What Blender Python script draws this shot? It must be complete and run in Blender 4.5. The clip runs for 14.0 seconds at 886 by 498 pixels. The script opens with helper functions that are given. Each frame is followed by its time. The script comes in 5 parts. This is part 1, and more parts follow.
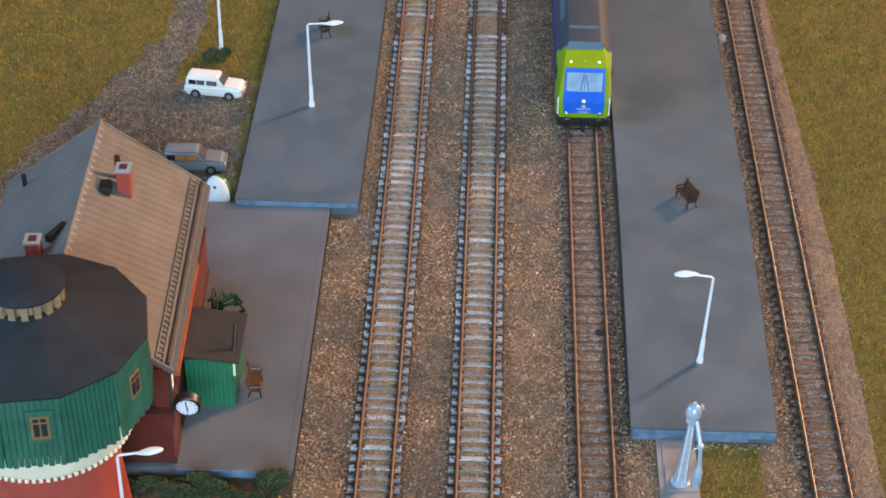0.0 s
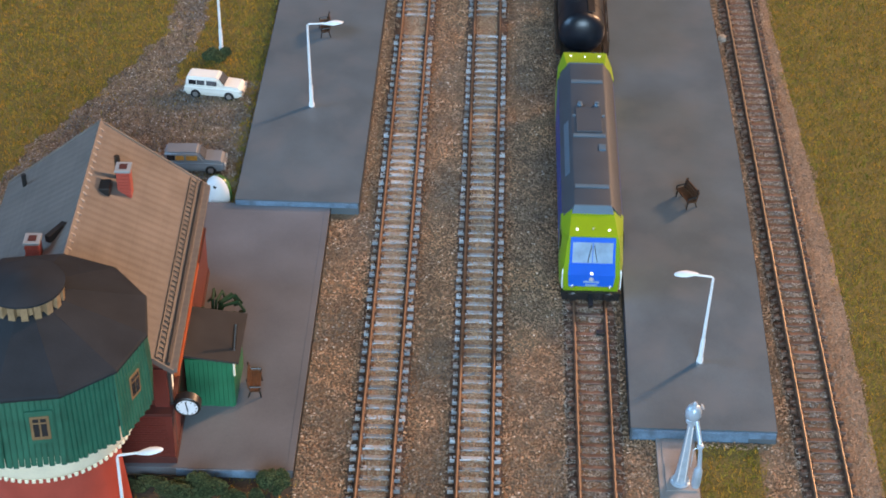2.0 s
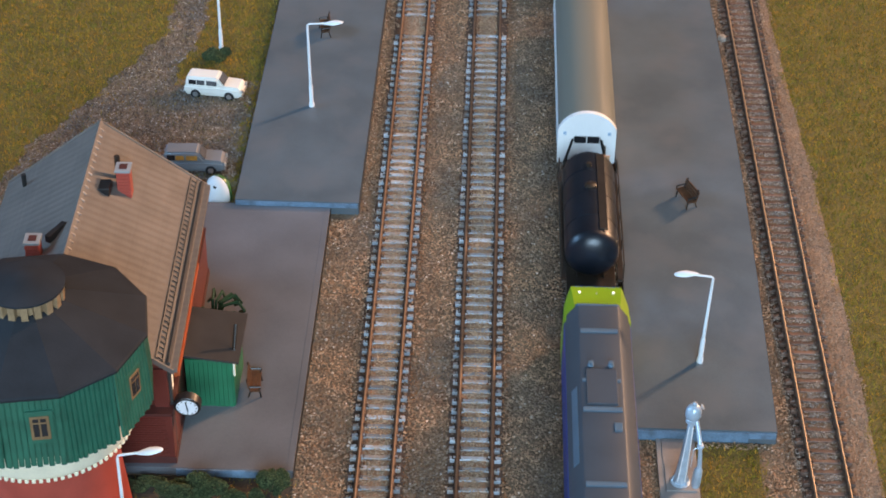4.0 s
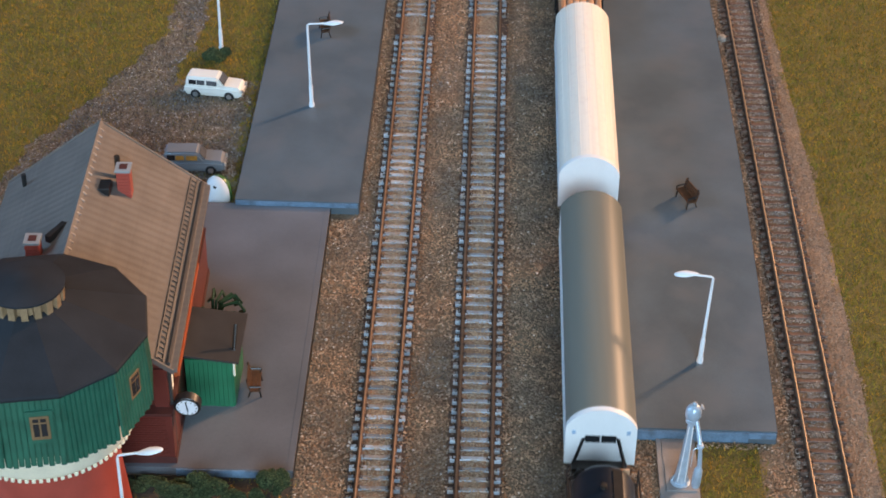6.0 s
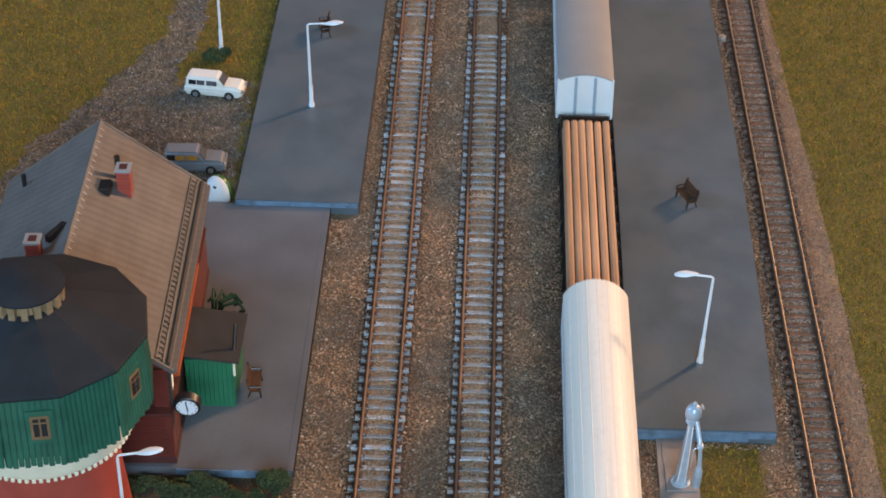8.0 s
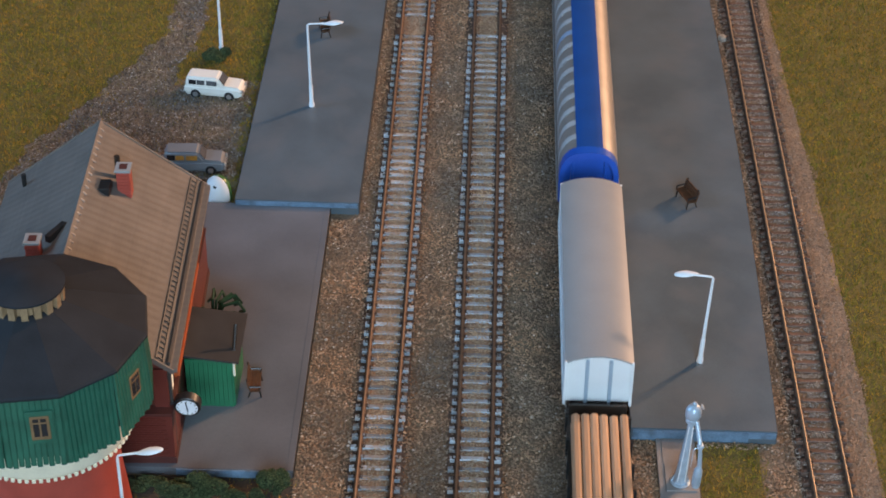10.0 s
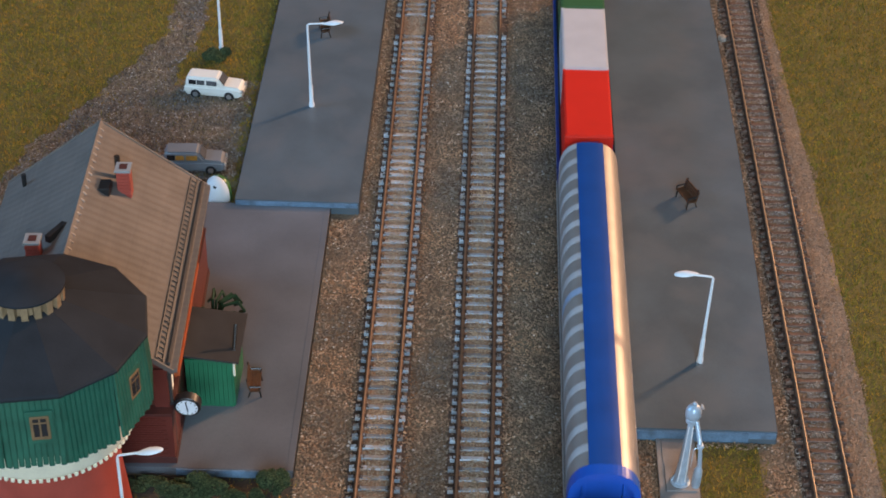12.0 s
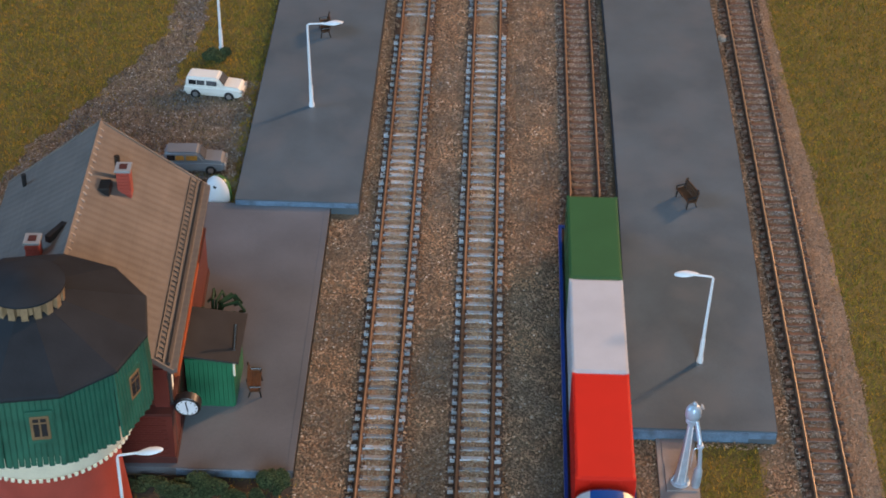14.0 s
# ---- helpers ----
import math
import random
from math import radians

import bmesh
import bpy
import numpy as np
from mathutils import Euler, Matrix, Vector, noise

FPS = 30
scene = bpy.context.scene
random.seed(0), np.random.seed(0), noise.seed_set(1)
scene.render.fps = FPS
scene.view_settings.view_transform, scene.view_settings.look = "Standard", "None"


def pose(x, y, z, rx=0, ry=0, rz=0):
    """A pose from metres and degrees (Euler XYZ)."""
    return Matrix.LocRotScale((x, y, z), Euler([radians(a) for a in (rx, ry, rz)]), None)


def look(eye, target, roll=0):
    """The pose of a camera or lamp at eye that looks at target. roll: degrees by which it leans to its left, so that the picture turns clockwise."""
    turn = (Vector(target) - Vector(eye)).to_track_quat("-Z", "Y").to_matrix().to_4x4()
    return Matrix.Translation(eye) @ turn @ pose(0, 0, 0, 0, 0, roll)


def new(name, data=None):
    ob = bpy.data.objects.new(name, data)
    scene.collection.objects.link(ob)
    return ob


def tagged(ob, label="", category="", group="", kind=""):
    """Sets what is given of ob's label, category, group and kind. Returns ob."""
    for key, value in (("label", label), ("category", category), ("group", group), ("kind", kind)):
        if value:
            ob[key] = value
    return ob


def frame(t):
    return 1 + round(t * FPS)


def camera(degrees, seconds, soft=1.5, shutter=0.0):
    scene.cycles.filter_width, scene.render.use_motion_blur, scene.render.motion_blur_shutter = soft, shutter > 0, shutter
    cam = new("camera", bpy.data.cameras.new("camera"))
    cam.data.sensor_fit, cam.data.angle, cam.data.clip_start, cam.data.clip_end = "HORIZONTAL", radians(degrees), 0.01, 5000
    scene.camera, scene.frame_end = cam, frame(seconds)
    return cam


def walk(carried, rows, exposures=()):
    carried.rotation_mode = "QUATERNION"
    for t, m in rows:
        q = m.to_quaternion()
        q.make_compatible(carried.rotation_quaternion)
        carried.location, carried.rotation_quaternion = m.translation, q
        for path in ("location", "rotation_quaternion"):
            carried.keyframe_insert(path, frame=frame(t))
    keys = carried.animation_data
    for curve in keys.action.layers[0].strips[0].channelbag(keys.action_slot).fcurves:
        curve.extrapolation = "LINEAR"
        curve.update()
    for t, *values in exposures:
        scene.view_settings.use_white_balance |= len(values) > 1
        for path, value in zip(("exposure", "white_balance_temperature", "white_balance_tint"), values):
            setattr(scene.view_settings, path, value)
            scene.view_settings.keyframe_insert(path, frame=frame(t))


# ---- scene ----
cam = camera(25.93, 14.0, soft=1.75, shutter=0.3)
EYE, AIM = (0.0, 0.0, 0.6549), (-0.02241, 0.80603, 0.06345)
walk(cam, [(0.0, look(EYE, AIM, 0.681)), (14.0, look(EYE, AIM, 0.681))],
     exposures=[(0.0, 0.28), (3.2, 0.25), (5.3, 0.1), (6.5, 0.02), (7.4, -0.11), (8.0, -0.15), (11.0, -0.17), (14.0, -0.16)])

# ---------------------------------------------------------------- light
world = bpy.data.worlds.new("room_air")
scene.world = world
world.use_nodes = True
world.node_tree.nodes["Background"].inputs[0].default_value = (0.75, 0.85, 1.0, 1)
world.node_tree.nodes["Background"].inputs[1].default_value = 0.25


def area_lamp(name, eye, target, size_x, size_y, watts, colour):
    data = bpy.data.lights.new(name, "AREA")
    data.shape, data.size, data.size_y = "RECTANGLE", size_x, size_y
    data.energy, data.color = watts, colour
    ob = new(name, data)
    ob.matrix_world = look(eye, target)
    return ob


# unseen area lamps, no windows or fittings modelled: warm beyond the layout, blue daylight behind and beside the camera
area_lamp("warm_low_light", (2.45, 2.96, 1.38), (0.03, 0.92, 0.0), 0.28, 0.32, 131, (1.0, 0.57, 0.32))
# second, higher warm lamp, added to lift the train's shadow
area_lamp("warm_fill_light", (1.55, 2.0, 2.15), (0.03, 0.92, 0.0), 0.4, 0.4, 25, (1.0, 0.60, 0.36))
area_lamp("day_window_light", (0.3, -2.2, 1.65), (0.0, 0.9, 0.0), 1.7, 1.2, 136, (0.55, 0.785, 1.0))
# added blue lamp that cools the faces turned to the left
area_lamp("blue_fill_light", (-2.55, 0.7, 1.25), (-0.1, 0.9, 0.0), 1.5, 1.2, 68, (0.3, 0.6, 1.0))


# ---------------------------------------------------------------- materials
def principled(name):
    m = bpy.data.materials.new(name)
    m.use_nodes = True
    nt = m.node_tree
    return m, nt, nt.nodes["Principled BSDF"]


def ramp_node(nt, fac, stops):
    r = nt.nodes.new("ShaderNodeValToRGB")
    els = r.color_ramp.elements
    while len(els) < len(stops):
        els.new(0.5)
    for el, (p, c) in zip(els, stops):
        el.position, el.color = p, (*c, 1)
    nt.links.new(fac, r.inputs[0])
    return r.outputs[0]


def noise_node(nt, size, detail=4, stretch=(1, 1, 1), fixed=False):
    """Noise whose features are about size millimetres across."""
    co = nt.nodes.new("ShaderNodeTexCoord")
    mp = nt.nodes.new("ShaderNodeMapping")
    mp.inputs["Scale"].default_value = stretch
    n = nt.nodes.new("ShaderNodeTexNoise")
    n.inputs["Scale"].default_value = 1000.0 / size
    n.inputs["Detail"].default_value = detail
    geo = nt.nodes.new("ShaderNodeNewGeometry")
    nt.links.new(geo.outputs["Position"] if fixed else co.outputs["Object"], mp.inputs[0])
    nt.links.new(mp.outputs[0], n.inputs["Vector"])
    return n.outputs["Fac"]


def bump_node(nt, bsdf, height, mm_deep):
    b = nt.nodes.new("ShaderNodeBump")
    b.inputs["Strength"].default_value = 1.0
    b.inputs["Distance"].default_value = mm_deep / 1000.0
    nt.links.new(height, b.inputs["Height"])
    nt.links.new(b.outputs[0], bsdf.inputs["Normal"])


def mix_colour(nt, fac, a, b, mode="MIX"):
    m = nt.nodes.new("ShaderNodeMix")
    m.data_type, m.blend_type = "RGBA", mode
    for sock, v in ((0, fac), (6, a), (7, b)):
        if isinstance(v, (int, float)):
            m.inputs[sock].default_value = v
        elif isinstance(v, tuple):
            m.inputs[sock].default_value = (*v, 1)
        else:
            nt.links.new(v, m.inputs[sock])
    return m.outputs[2]


def paint(name, colour, rough=0.5, dirt=0.16, big=14.0, fine=1.2, bump=0.03, metal=0.0, stretch=(1, 1, 1), dust=None, vary=0.0, fixed=False, dusty=(0.52, 0.72, 0.55), spec=0.5):
    """Painted or moulded surface: broad fading, fine grain, a little relief."""
    m, nt, b = principled(name)
    lo = tuple(c * (1 - dirt) for c in colour)
    hi = tuple(min(1, c * (1 + dirt * 0.6)) for c in colour)
    c1 = ramp_node(nt, noise_node(nt, big, 5, stretch, fixed), [(0.32, lo), (0.68, hi)])
    grain = noise_node(nt, fine, 3, stretch, fixed)
    g = ramp_node(nt, grain, [(0.3, (1 - dirt * 0.7,) * 3), (0.7, (1, 1, 1))])
    out = mix_colour(nt, 1.0, c1, g, "MULTIPLY")
    if dust:
        d = ramp_node(nt, noise_node(nt, big * 0.6, 6, (1, 1, 1), fixed), [(dusty[0], (0, 0, 0)), (dusty[1], (dusty[2],) * 3)])
        out = mix_colour(nt, d, out, dust)
    if vary:
        info = nt.nodes.new("ShaderNodeObjectInfo")
        v = ramp_node(nt, info.outputs["Random"], [(0, (1 - vary,) * 3), (1, (1 + vary * 0.5,) * 3)])
        out = mix_colour(nt, 1.0, out, v, "MULTIPLY")
    nt.links.new(out, b.inputs["Base Color"])
    rr = ramp_node(nt, grain, [(0.2, (rough - 0.08,) * 3), (0.8, (min(1, rough + 0.1),) * 3)])
    nt.links.new(rr, b.inputs["Roughness"])
    b.inputs["Metallic"].default_value = metal
    b.inputs["Specular IOR Level"].default_value = spec
    if bump:
        bump_node(nt, b, grain, bump)
    return m


def grains(name, stops, rough=0.85, patch=18.0, tints=((0.86, 0.86, 0.88), (1.12, 1.02, 0.9)), clump=(6.0, 0.8, 1.15)):
    """Loose grains, each of its own colour, in patches of warmer and cooler tint and in lighter and darker clumps."""
    m, nt, b = principled(name)
    geo = nt.nodes.new("ShaderNodeNewGeometry")
    c = ramp_node(nt, geo.outputs["Random Per Island"], stops)
    t = ramp_node(nt, noise_node(nt, patch, 5), [(0.35, tints[0]), (0.65, tints[1])])
    k = ramp_node(nt, noise_node(nt, clump[0], 3), [(0.34, (clump[1],) * 3), (0.66, (clump[2],) * 3)])
    nt.links.new(mix_colour(nt, 1.0, mix_colour(nt, 1.0, c, t, "MULTIPLY"), k, "MULTIPLY"), b.inputs["Base Color"])
    b.inputs["Roughness"].default_value = rough
    b.inputs["Specular IOR Level"].default_value = 0.25
    return m


def soil(name, stops, size, fine_stops, fine, deep, rough=0.9):
    m, nt, b = principled(name)
    c = ramp_node(nt, noise_node(nt, size, 6), stops)
    f = noise_node(nt, fine, 2)
    out = mix_colour(nt, 1.0, c, ramp_node(nt, f, fine_stops), "MULTIPLY")
    nt.links.new(out, b.inputs["Base Color"])
    b.inputs["Roughness"].default_value = rough
    bump_node(nt, b, f, deep)
    return m


def glow(name, colour, strength):
    m, nt, b = principled(name)
    b.inputs["Base Color"].default_value = (0.8, 0.8, 0.78, 1)
    b.inputs["Emission Color"].default_value = (*colour, 1)
    b.inputs["Emission Strength"].default_value = strength
    return m


M = {
    "earth": soil("scenery_earth", [(0.3, (0.16, 0.10, 0.06)), (0.7, (0.27, 0.19, 0.12))], 25, [(0.3, (0.55,) * 3), (0.7, (1.1,) * 3)], 1.4, 0.6),
    "turf": soil("turf_mat", [(0.3, (0.11, 0.085, 0.018)), (0.7, (0.19, 0.13, 0.03))], 18, [(0.3, (0.6,) * 3), (0.7, (1.1,) * 3)], 1.5, 0.6),
    "stone": grains("ballast_stone", [(0.0, (0.17, 0.115, 0.082)), (0.3, (0.26, 0.175, 0.12)), (0.65, (0.34, 0.23, 0.157)), (0.95, (0.41, 0.29, 0.2)), (1.0, (0.62, 0.54, 0.47))], 0.75, 40.0, ((0.68, 0.74, 0.8), (1.34, 1.12, 0.92)), (8.0, 0.72, 1.2)),
    "fill_stone": grains("fine_tan_stone", [(0.0, (0.29, 0.21, 0.14)), (0.5, (0.41, 0.305, 0.21)), (1.0, (0.53, 0.41, 0.295))], 0.75, 30.0, ((0.8, 0.84, 0.88), (1.12, 1.0, 0.88)), (9.0, 0.82, 1.12)),
    "yard_stone": grains("yard_gravel", [(0.0, (0.09, 0.072, 0.06)), (0.4, (0.225, 0.182, 0.15)), (0.9, (0.36, 0.305, 0.26)), (1.0, (0.58, 0.54, 0.5))], 0.75, 30.0, ((0.72, 0.78, 0.86), (1.2, 1.06, 0.92)), (7.0, 0.72, 1.18)),
    "dark_stone": grains("grey_stone", [(0.0, (0.16, 0.125, 0.1)), (0.4, (0.27, 0.21, 0.165)), (0.85, (0.38, 0.305, 0.245)), (1.0, (0.56, 0.49, 0.43))], 0.65, 22.0, ((0.85, 0.9, 0.96), (1.12, 1.03, 0.95)), (6.0, 0.74, 1.16)),
    "rust_stone": grains("rust_dusted_stone", [(0.0, (0.17, 0.075, 0.034)), (0.6, (0.3, 0.145, 0.07)), (1.0, (0.4, 0.22, 0.12))], 0.85),
    # dark brown that paints in the shade between sleeper ends
    "gap_shade": soil("dark_gap_shade", [(0.3, (0.075, 0.045, 0.032)), (0.7, (0.15, 0.095, 0.068))], 12, [(0.3, (0.7,) * 3), (0.7, (1.1,) * 3)], 1.0, 0.3),
    "sand_grain": grains("sand_grain", [(0.0, (0.23, 0.145, 0.095)), (0.5, (0.31, 0.208, 0.14)), (1.0, (0.4, 0.29, 0.205))], 0.9, 22.0, ((0.88, 0.9, 0.92), (1.12, 1.02, 0.94)), (5.0, 0.85, 1.1)),
    "sand": soil("pink_sand", [(0.3, (0.25, 0.155, 0.1)), (0.7, (0.37, 0.245, 0.16))], 14, [(0.3, (0.7,) * 3), (0.7, (1.1,) * 3)], 1.2, 0.5),
    "blade": grains("grass_fibre", [(0.0, (0.1, 0.105, 0.011)), (0.35, (0.215, 0.17, 0.018)), (0.7, (0.375, 0.235, 0.029)), (1.0, (0.52, 0.29, 0.05))], 0.8, 7.0, ((0.74, 0.96, 0.85), (1.22, 0.98, 0.8))),
    "straw": grains("straw_fibre", [(0.0, (0.09, 0.062, 0.042)), (0.5, (0.2, 0.138, 0.092)), (1.0, (0.34, 0.25, 0.17))], 0.85, 14.0, ((0.75, 0.78, 0.8), (1.2, 1.02, 0.88))),
    "foliage": grains("foliage_fleck", [(0.0, (0.018, 0.032, 0.014)), (0.5, (0.05, 0.078, 0.034)), (1.0, (0.12, 0.155, 0.07))], 0.8),
    "sleeper_grey": paint("weathered_sleeper", (0.40, 0.435, 0.48), 0.42, 0.35, 10, 1.0, 0.15, dust=(0.34, 0.235, 0.155), vary=0.5, fixed=True, dusty=(0.46, 0.65, 0.75)),
    "sleeper_brown": paint("brown_sleeper", (0.165, 0.088, 0.06), 0.55, 0.35, 9, 0.9, 0.1, dust=(0.24, 0.145, 0.095), vary=0.35, fixed=True, dusty=(0.52, 0.7, 0.6)),
    "chair_brown": paint("rail_chair_brown", (0.06, 0.036, 0.026), 0.6, 0.3, 6, 0.8, 0.03),
    "rust": paint("rusty_rail", (0.125, 0.066, 0.04), 0.6, 0.3, 12, 0.8, 0.03, metal=0.1, stretch=(1, 0.1, 1)),
    "railhead": paint("worn_rail_head", (0.24, 0.17, 0.112), 0.42, 0.3, 18, 0.6, 0.0, metal=0.4, stretch=(1, 0.1, 1)),
    "rust_head": paint("brown_rail_head", (0.19, 0.108, 0.064), 0.55, 0.25, 18, 0.6, 0.0, metal=0.2, stretch=(1, 0.1, 1)),
    "asphalt": paint("platform_grey", (0.101, 0.128, 0.148), 0.42, 0.2, 38, 0.9, 0.06, dust=(0.122, 0.134, 0.146), dusty=(0.47, 0.72, 0.7), spec=0.42),
    "edge_blue": paint("platform_edge", (0.15, 0.23, 0.32), 0.5, 0.3, 8, 1.0, 0.06, dust=(0.07, 0.09, 0.11)),
    "edge_dark": paint("platform_side", (0.04, 0.05, 0.062), 0.6, 0.3, 8, 1.0, 0.06),
    "paving": paint("station_paving", (0.141, 0.143, 0.155), 0.45, 0.2, 40, 0.9, 0.04),
    "shaft_red": paint("shaft_red", (0.40, 0.068, 0.045), 0.45, 0.15, 16, 0.9, 0.04),
    # station brick, darker than the shaft: the tower's shade is in this colour
    "brick": paint("shaded_brick_plastic", (0.135, 0.026, 0.017), 0.5, 0.2, 12, 0.8, 0.05),
    "brick_dark": paint("brick_joint", (0.08, 0.02, 0.015), 0.6, 0.2, 12, 0.8, 0.05),
    "orange": paint("orange_timber", (0.50, 0.10, 0.025), 0.45, 0.2, 8, 0.8, 0.03),
    "tin": paint("grey_gutter", (0.07, 0.06, 0.053), 0.45, 0.2, 8, 0.8, 0.02),
    "cream": paint("cream_plastic", (0.88, 0.8, 0.6), 0.5, 0.1, 12, 0.9, 0.02),
    "wood_yellow": paint("tan_wood", (0.31, 0.2, 0.105), 0.55, 0.25, 4, 0.6, 0.04),
    "slate": paint("dark_roof", (0.026, 0.028, 0.032), 0.72, 0.25, 22, 0.9, 0.05, spec=0.16),
    "shed_roof": paint("felt_roof", (0.048, 0.042, 0.039), 0.6, 0.22, 18, 0.9, 0.05, spec=0.3),
    "shed_green": paint("shed_green_boards", (0.022, 0.165, 0.075), 0.45, 0.2, 10, 0.9, 0.03),
    "green": paint("green_boards", (0.026, 0.125, 0.078), 0.45, 0.22, 10, 0.9, 0.03),
    "black": paint("black_plastic", (0.018, 0.017, 0.017), 0.42, 0.3, 8, 0.7, 0.02),
    "soot": paint("black_brown", (0.035, 0.025, 0.018), 0.38, 0.35, 9, 0.8, 0.02),
    "tank": paint("gloss_black_tank", (0.008, 0.012, 0.019), 0.33, 0.3, 12, 0.8, 0.0, spec=0.5),
    "white": paint("white_plastic", (0.80, 0.80, 0.79), 0.4, 0.05, 20, 1.0, 0.01),
    "lamp_white": paint("lamp_white_plastic", (0.78, 0.80, 0.82), 0.35, 0.06, 12, 1.0, 0.0),
    "car_white": paint("car_cream_white", (0.80, 0.77, 0.70), 0.35, 0.05, 14, 1.0, 0.0),
    "car_grey": paint("car_grey", (0.2, 0.208, 0.222), 0.35, 0.08, 14, 1.0, 0.0),
    "amber": paint("amber_inside", (0.55, 0.24, 0.04), 0.4, 0.3, 5, 0.8, 0.0),
    "tyre": paint("tyre_rubber", (0.02, 0.02, 0.021), 0.7, 0.2, 5, 0.6, 0.02),
    "chrome": paint("hub_metal", (0.62, 0.62, 0.62), 0.3, 0.1, 5, 0.6, 0.0, metal=0.8),
    "silver": paint("silver_paint", (0.46, 0.54, 0.62), 0.35, 0.15, 5, 0.7, 0.03, metal=0.25),
    "bench_wood": paint("bench_brown", (0.105, 0.045, 0.02), 0.5, 0.3, 3, 0.5, 0.03),
    "concrete": paint("plinth_grey", (0.27, 0.25, 0.24), 0.55, 0.2, 12, 0.8, 0.05),
    "bottle_green": paint("bottle_green", (0.05, 0.14, 0.035), 0.25, 0.1, 9, 1.0, 0.0),
    "lime": paint("lime_green", (0.23, 0.36, 0.008), 0.35, 0.07, 16, 1.0, 0.0),
    "royal": paint("royal_blue", (0.012, 0.13, 0.67), 0.45, 0.08, 16, 1.0, 0.0),
    "navy": paint("side_blue", (0.012, 0.045, 0.24), 0.35, 0.1, 16, 1.0, 0.0),
    "loco_roof": paint("loco_roof_grey", (0.062, 0.073, 0.088), 0.45, 0.1, 25, 0.9, 0.02, spec=0.24),
    "loco_vent": paint("loco_vent_grey", (0.095, 0.15, 0.2), 0.4, 0.1, 12, 0.9, 0.02),
    "olive_roof": paint("olive_grey_roof", (0.175, 0.178, 0.15), 0.36, 0.05, 60, 3.0, 0.0, stretch=(1, 0.04, 1), spec=0.38),
    "ivory": paint("ivory_roof", (0.87, 0.80, 0.69), 0.45, 0.07, 6, 1.5, 0.01, stretch=(1, 0.02, 1), dust=(0.76, 0.68, 0.6), spec=0.4),
    "pale_grey": paint("pale_grey_roof", (0.31, 0.305, 0.30), 0.4, 0.07, 30, 1.2, 0.01),
    "timber": paint("pine_beam", (0.6, 0.33, 0.18), 0.6, 0.2, 5, 0.7, 0.03, stretch=(1, 0.08, 1), vary=0.3),
    "tarp_blue": paint("tarpaulin_blue", (0.003, 0.06, 0.27), 0.4, 0.1, 18, 1.0, 0.01),
    "hood_brown": paint("hood_panel", (0.4, 0.365, 0.335), 0.47, 0.1, 14, 1.0, 0.0, metal=0.62, spec=1.0),
    "hood_rib": paint("hood_rib_grey", (0.56, 0.56, 0.57), 0.46, 0.08, 10, 1.0, 0.0, metal=0.3, spec=1.0),
    "red_box": paint("container_red", (0.64, 0.018, 0.008), 0.45, 0.06, 25, 1.0, 0.0),
    "grey_box": paint("container_grey", (0.52, 0.50, 0.51), 0.45, 0.06, 14, 1.0, 0.0),
    "green_box": paint("container_green", (0.035, 0.115, 0.04), 0.42, 0.07, 18, 1.0, 0.0),
    "car_glass": paint("grey_car_pane", (0.1, 0.1, 0.105), 0.12, 0.2, 6, 1.0, 0.0),
    "dark_glass": paint("dark_pane", (0.02, 0.022, 0.025), 0.1, 0.2, 6, 1.0, 0.0),
    # pale blue; on the windscreen it paints in the interior and glare
    "pale_blue": paint("pale_blue_plastic", (0.34, 0.47, 0.62), 0.12, 0.2, 9, 3.0, 0.0),
    "lens": glow("headlamp_lens", (1.0, 0.97, 0.88), 1.1),
    "dial": paint("white_dial", (0.85, 0.87, 0.9), 0.3, 0.03, 6, 1.0, 0.0),
    "leaf": paint("leaf_dark", (0.014, 0.05, 0.02), 0.4, 0.2, 4, 1.0, 0.0),
    "ink": paint("black_ink", (0.01, 0.01, 0.01), 0.5, 0.1, 6, 1.0, 0.0),
    # warm glow put into the pane itself, no lamp inside
    "glow_window": glow("glow_window_pane", (1.0, 0.72, 0.42), 0.5),
    "room_wall": paint("room_plaster", (0.17, 0.18, 0.20), 0.8, 0.05, 400, 30, 0.2),
    "room_floor": paint("room_floor_wood", (0.09, 0.07, 0.055), 0.5, 0.2, 300, 20, 0.2),
}


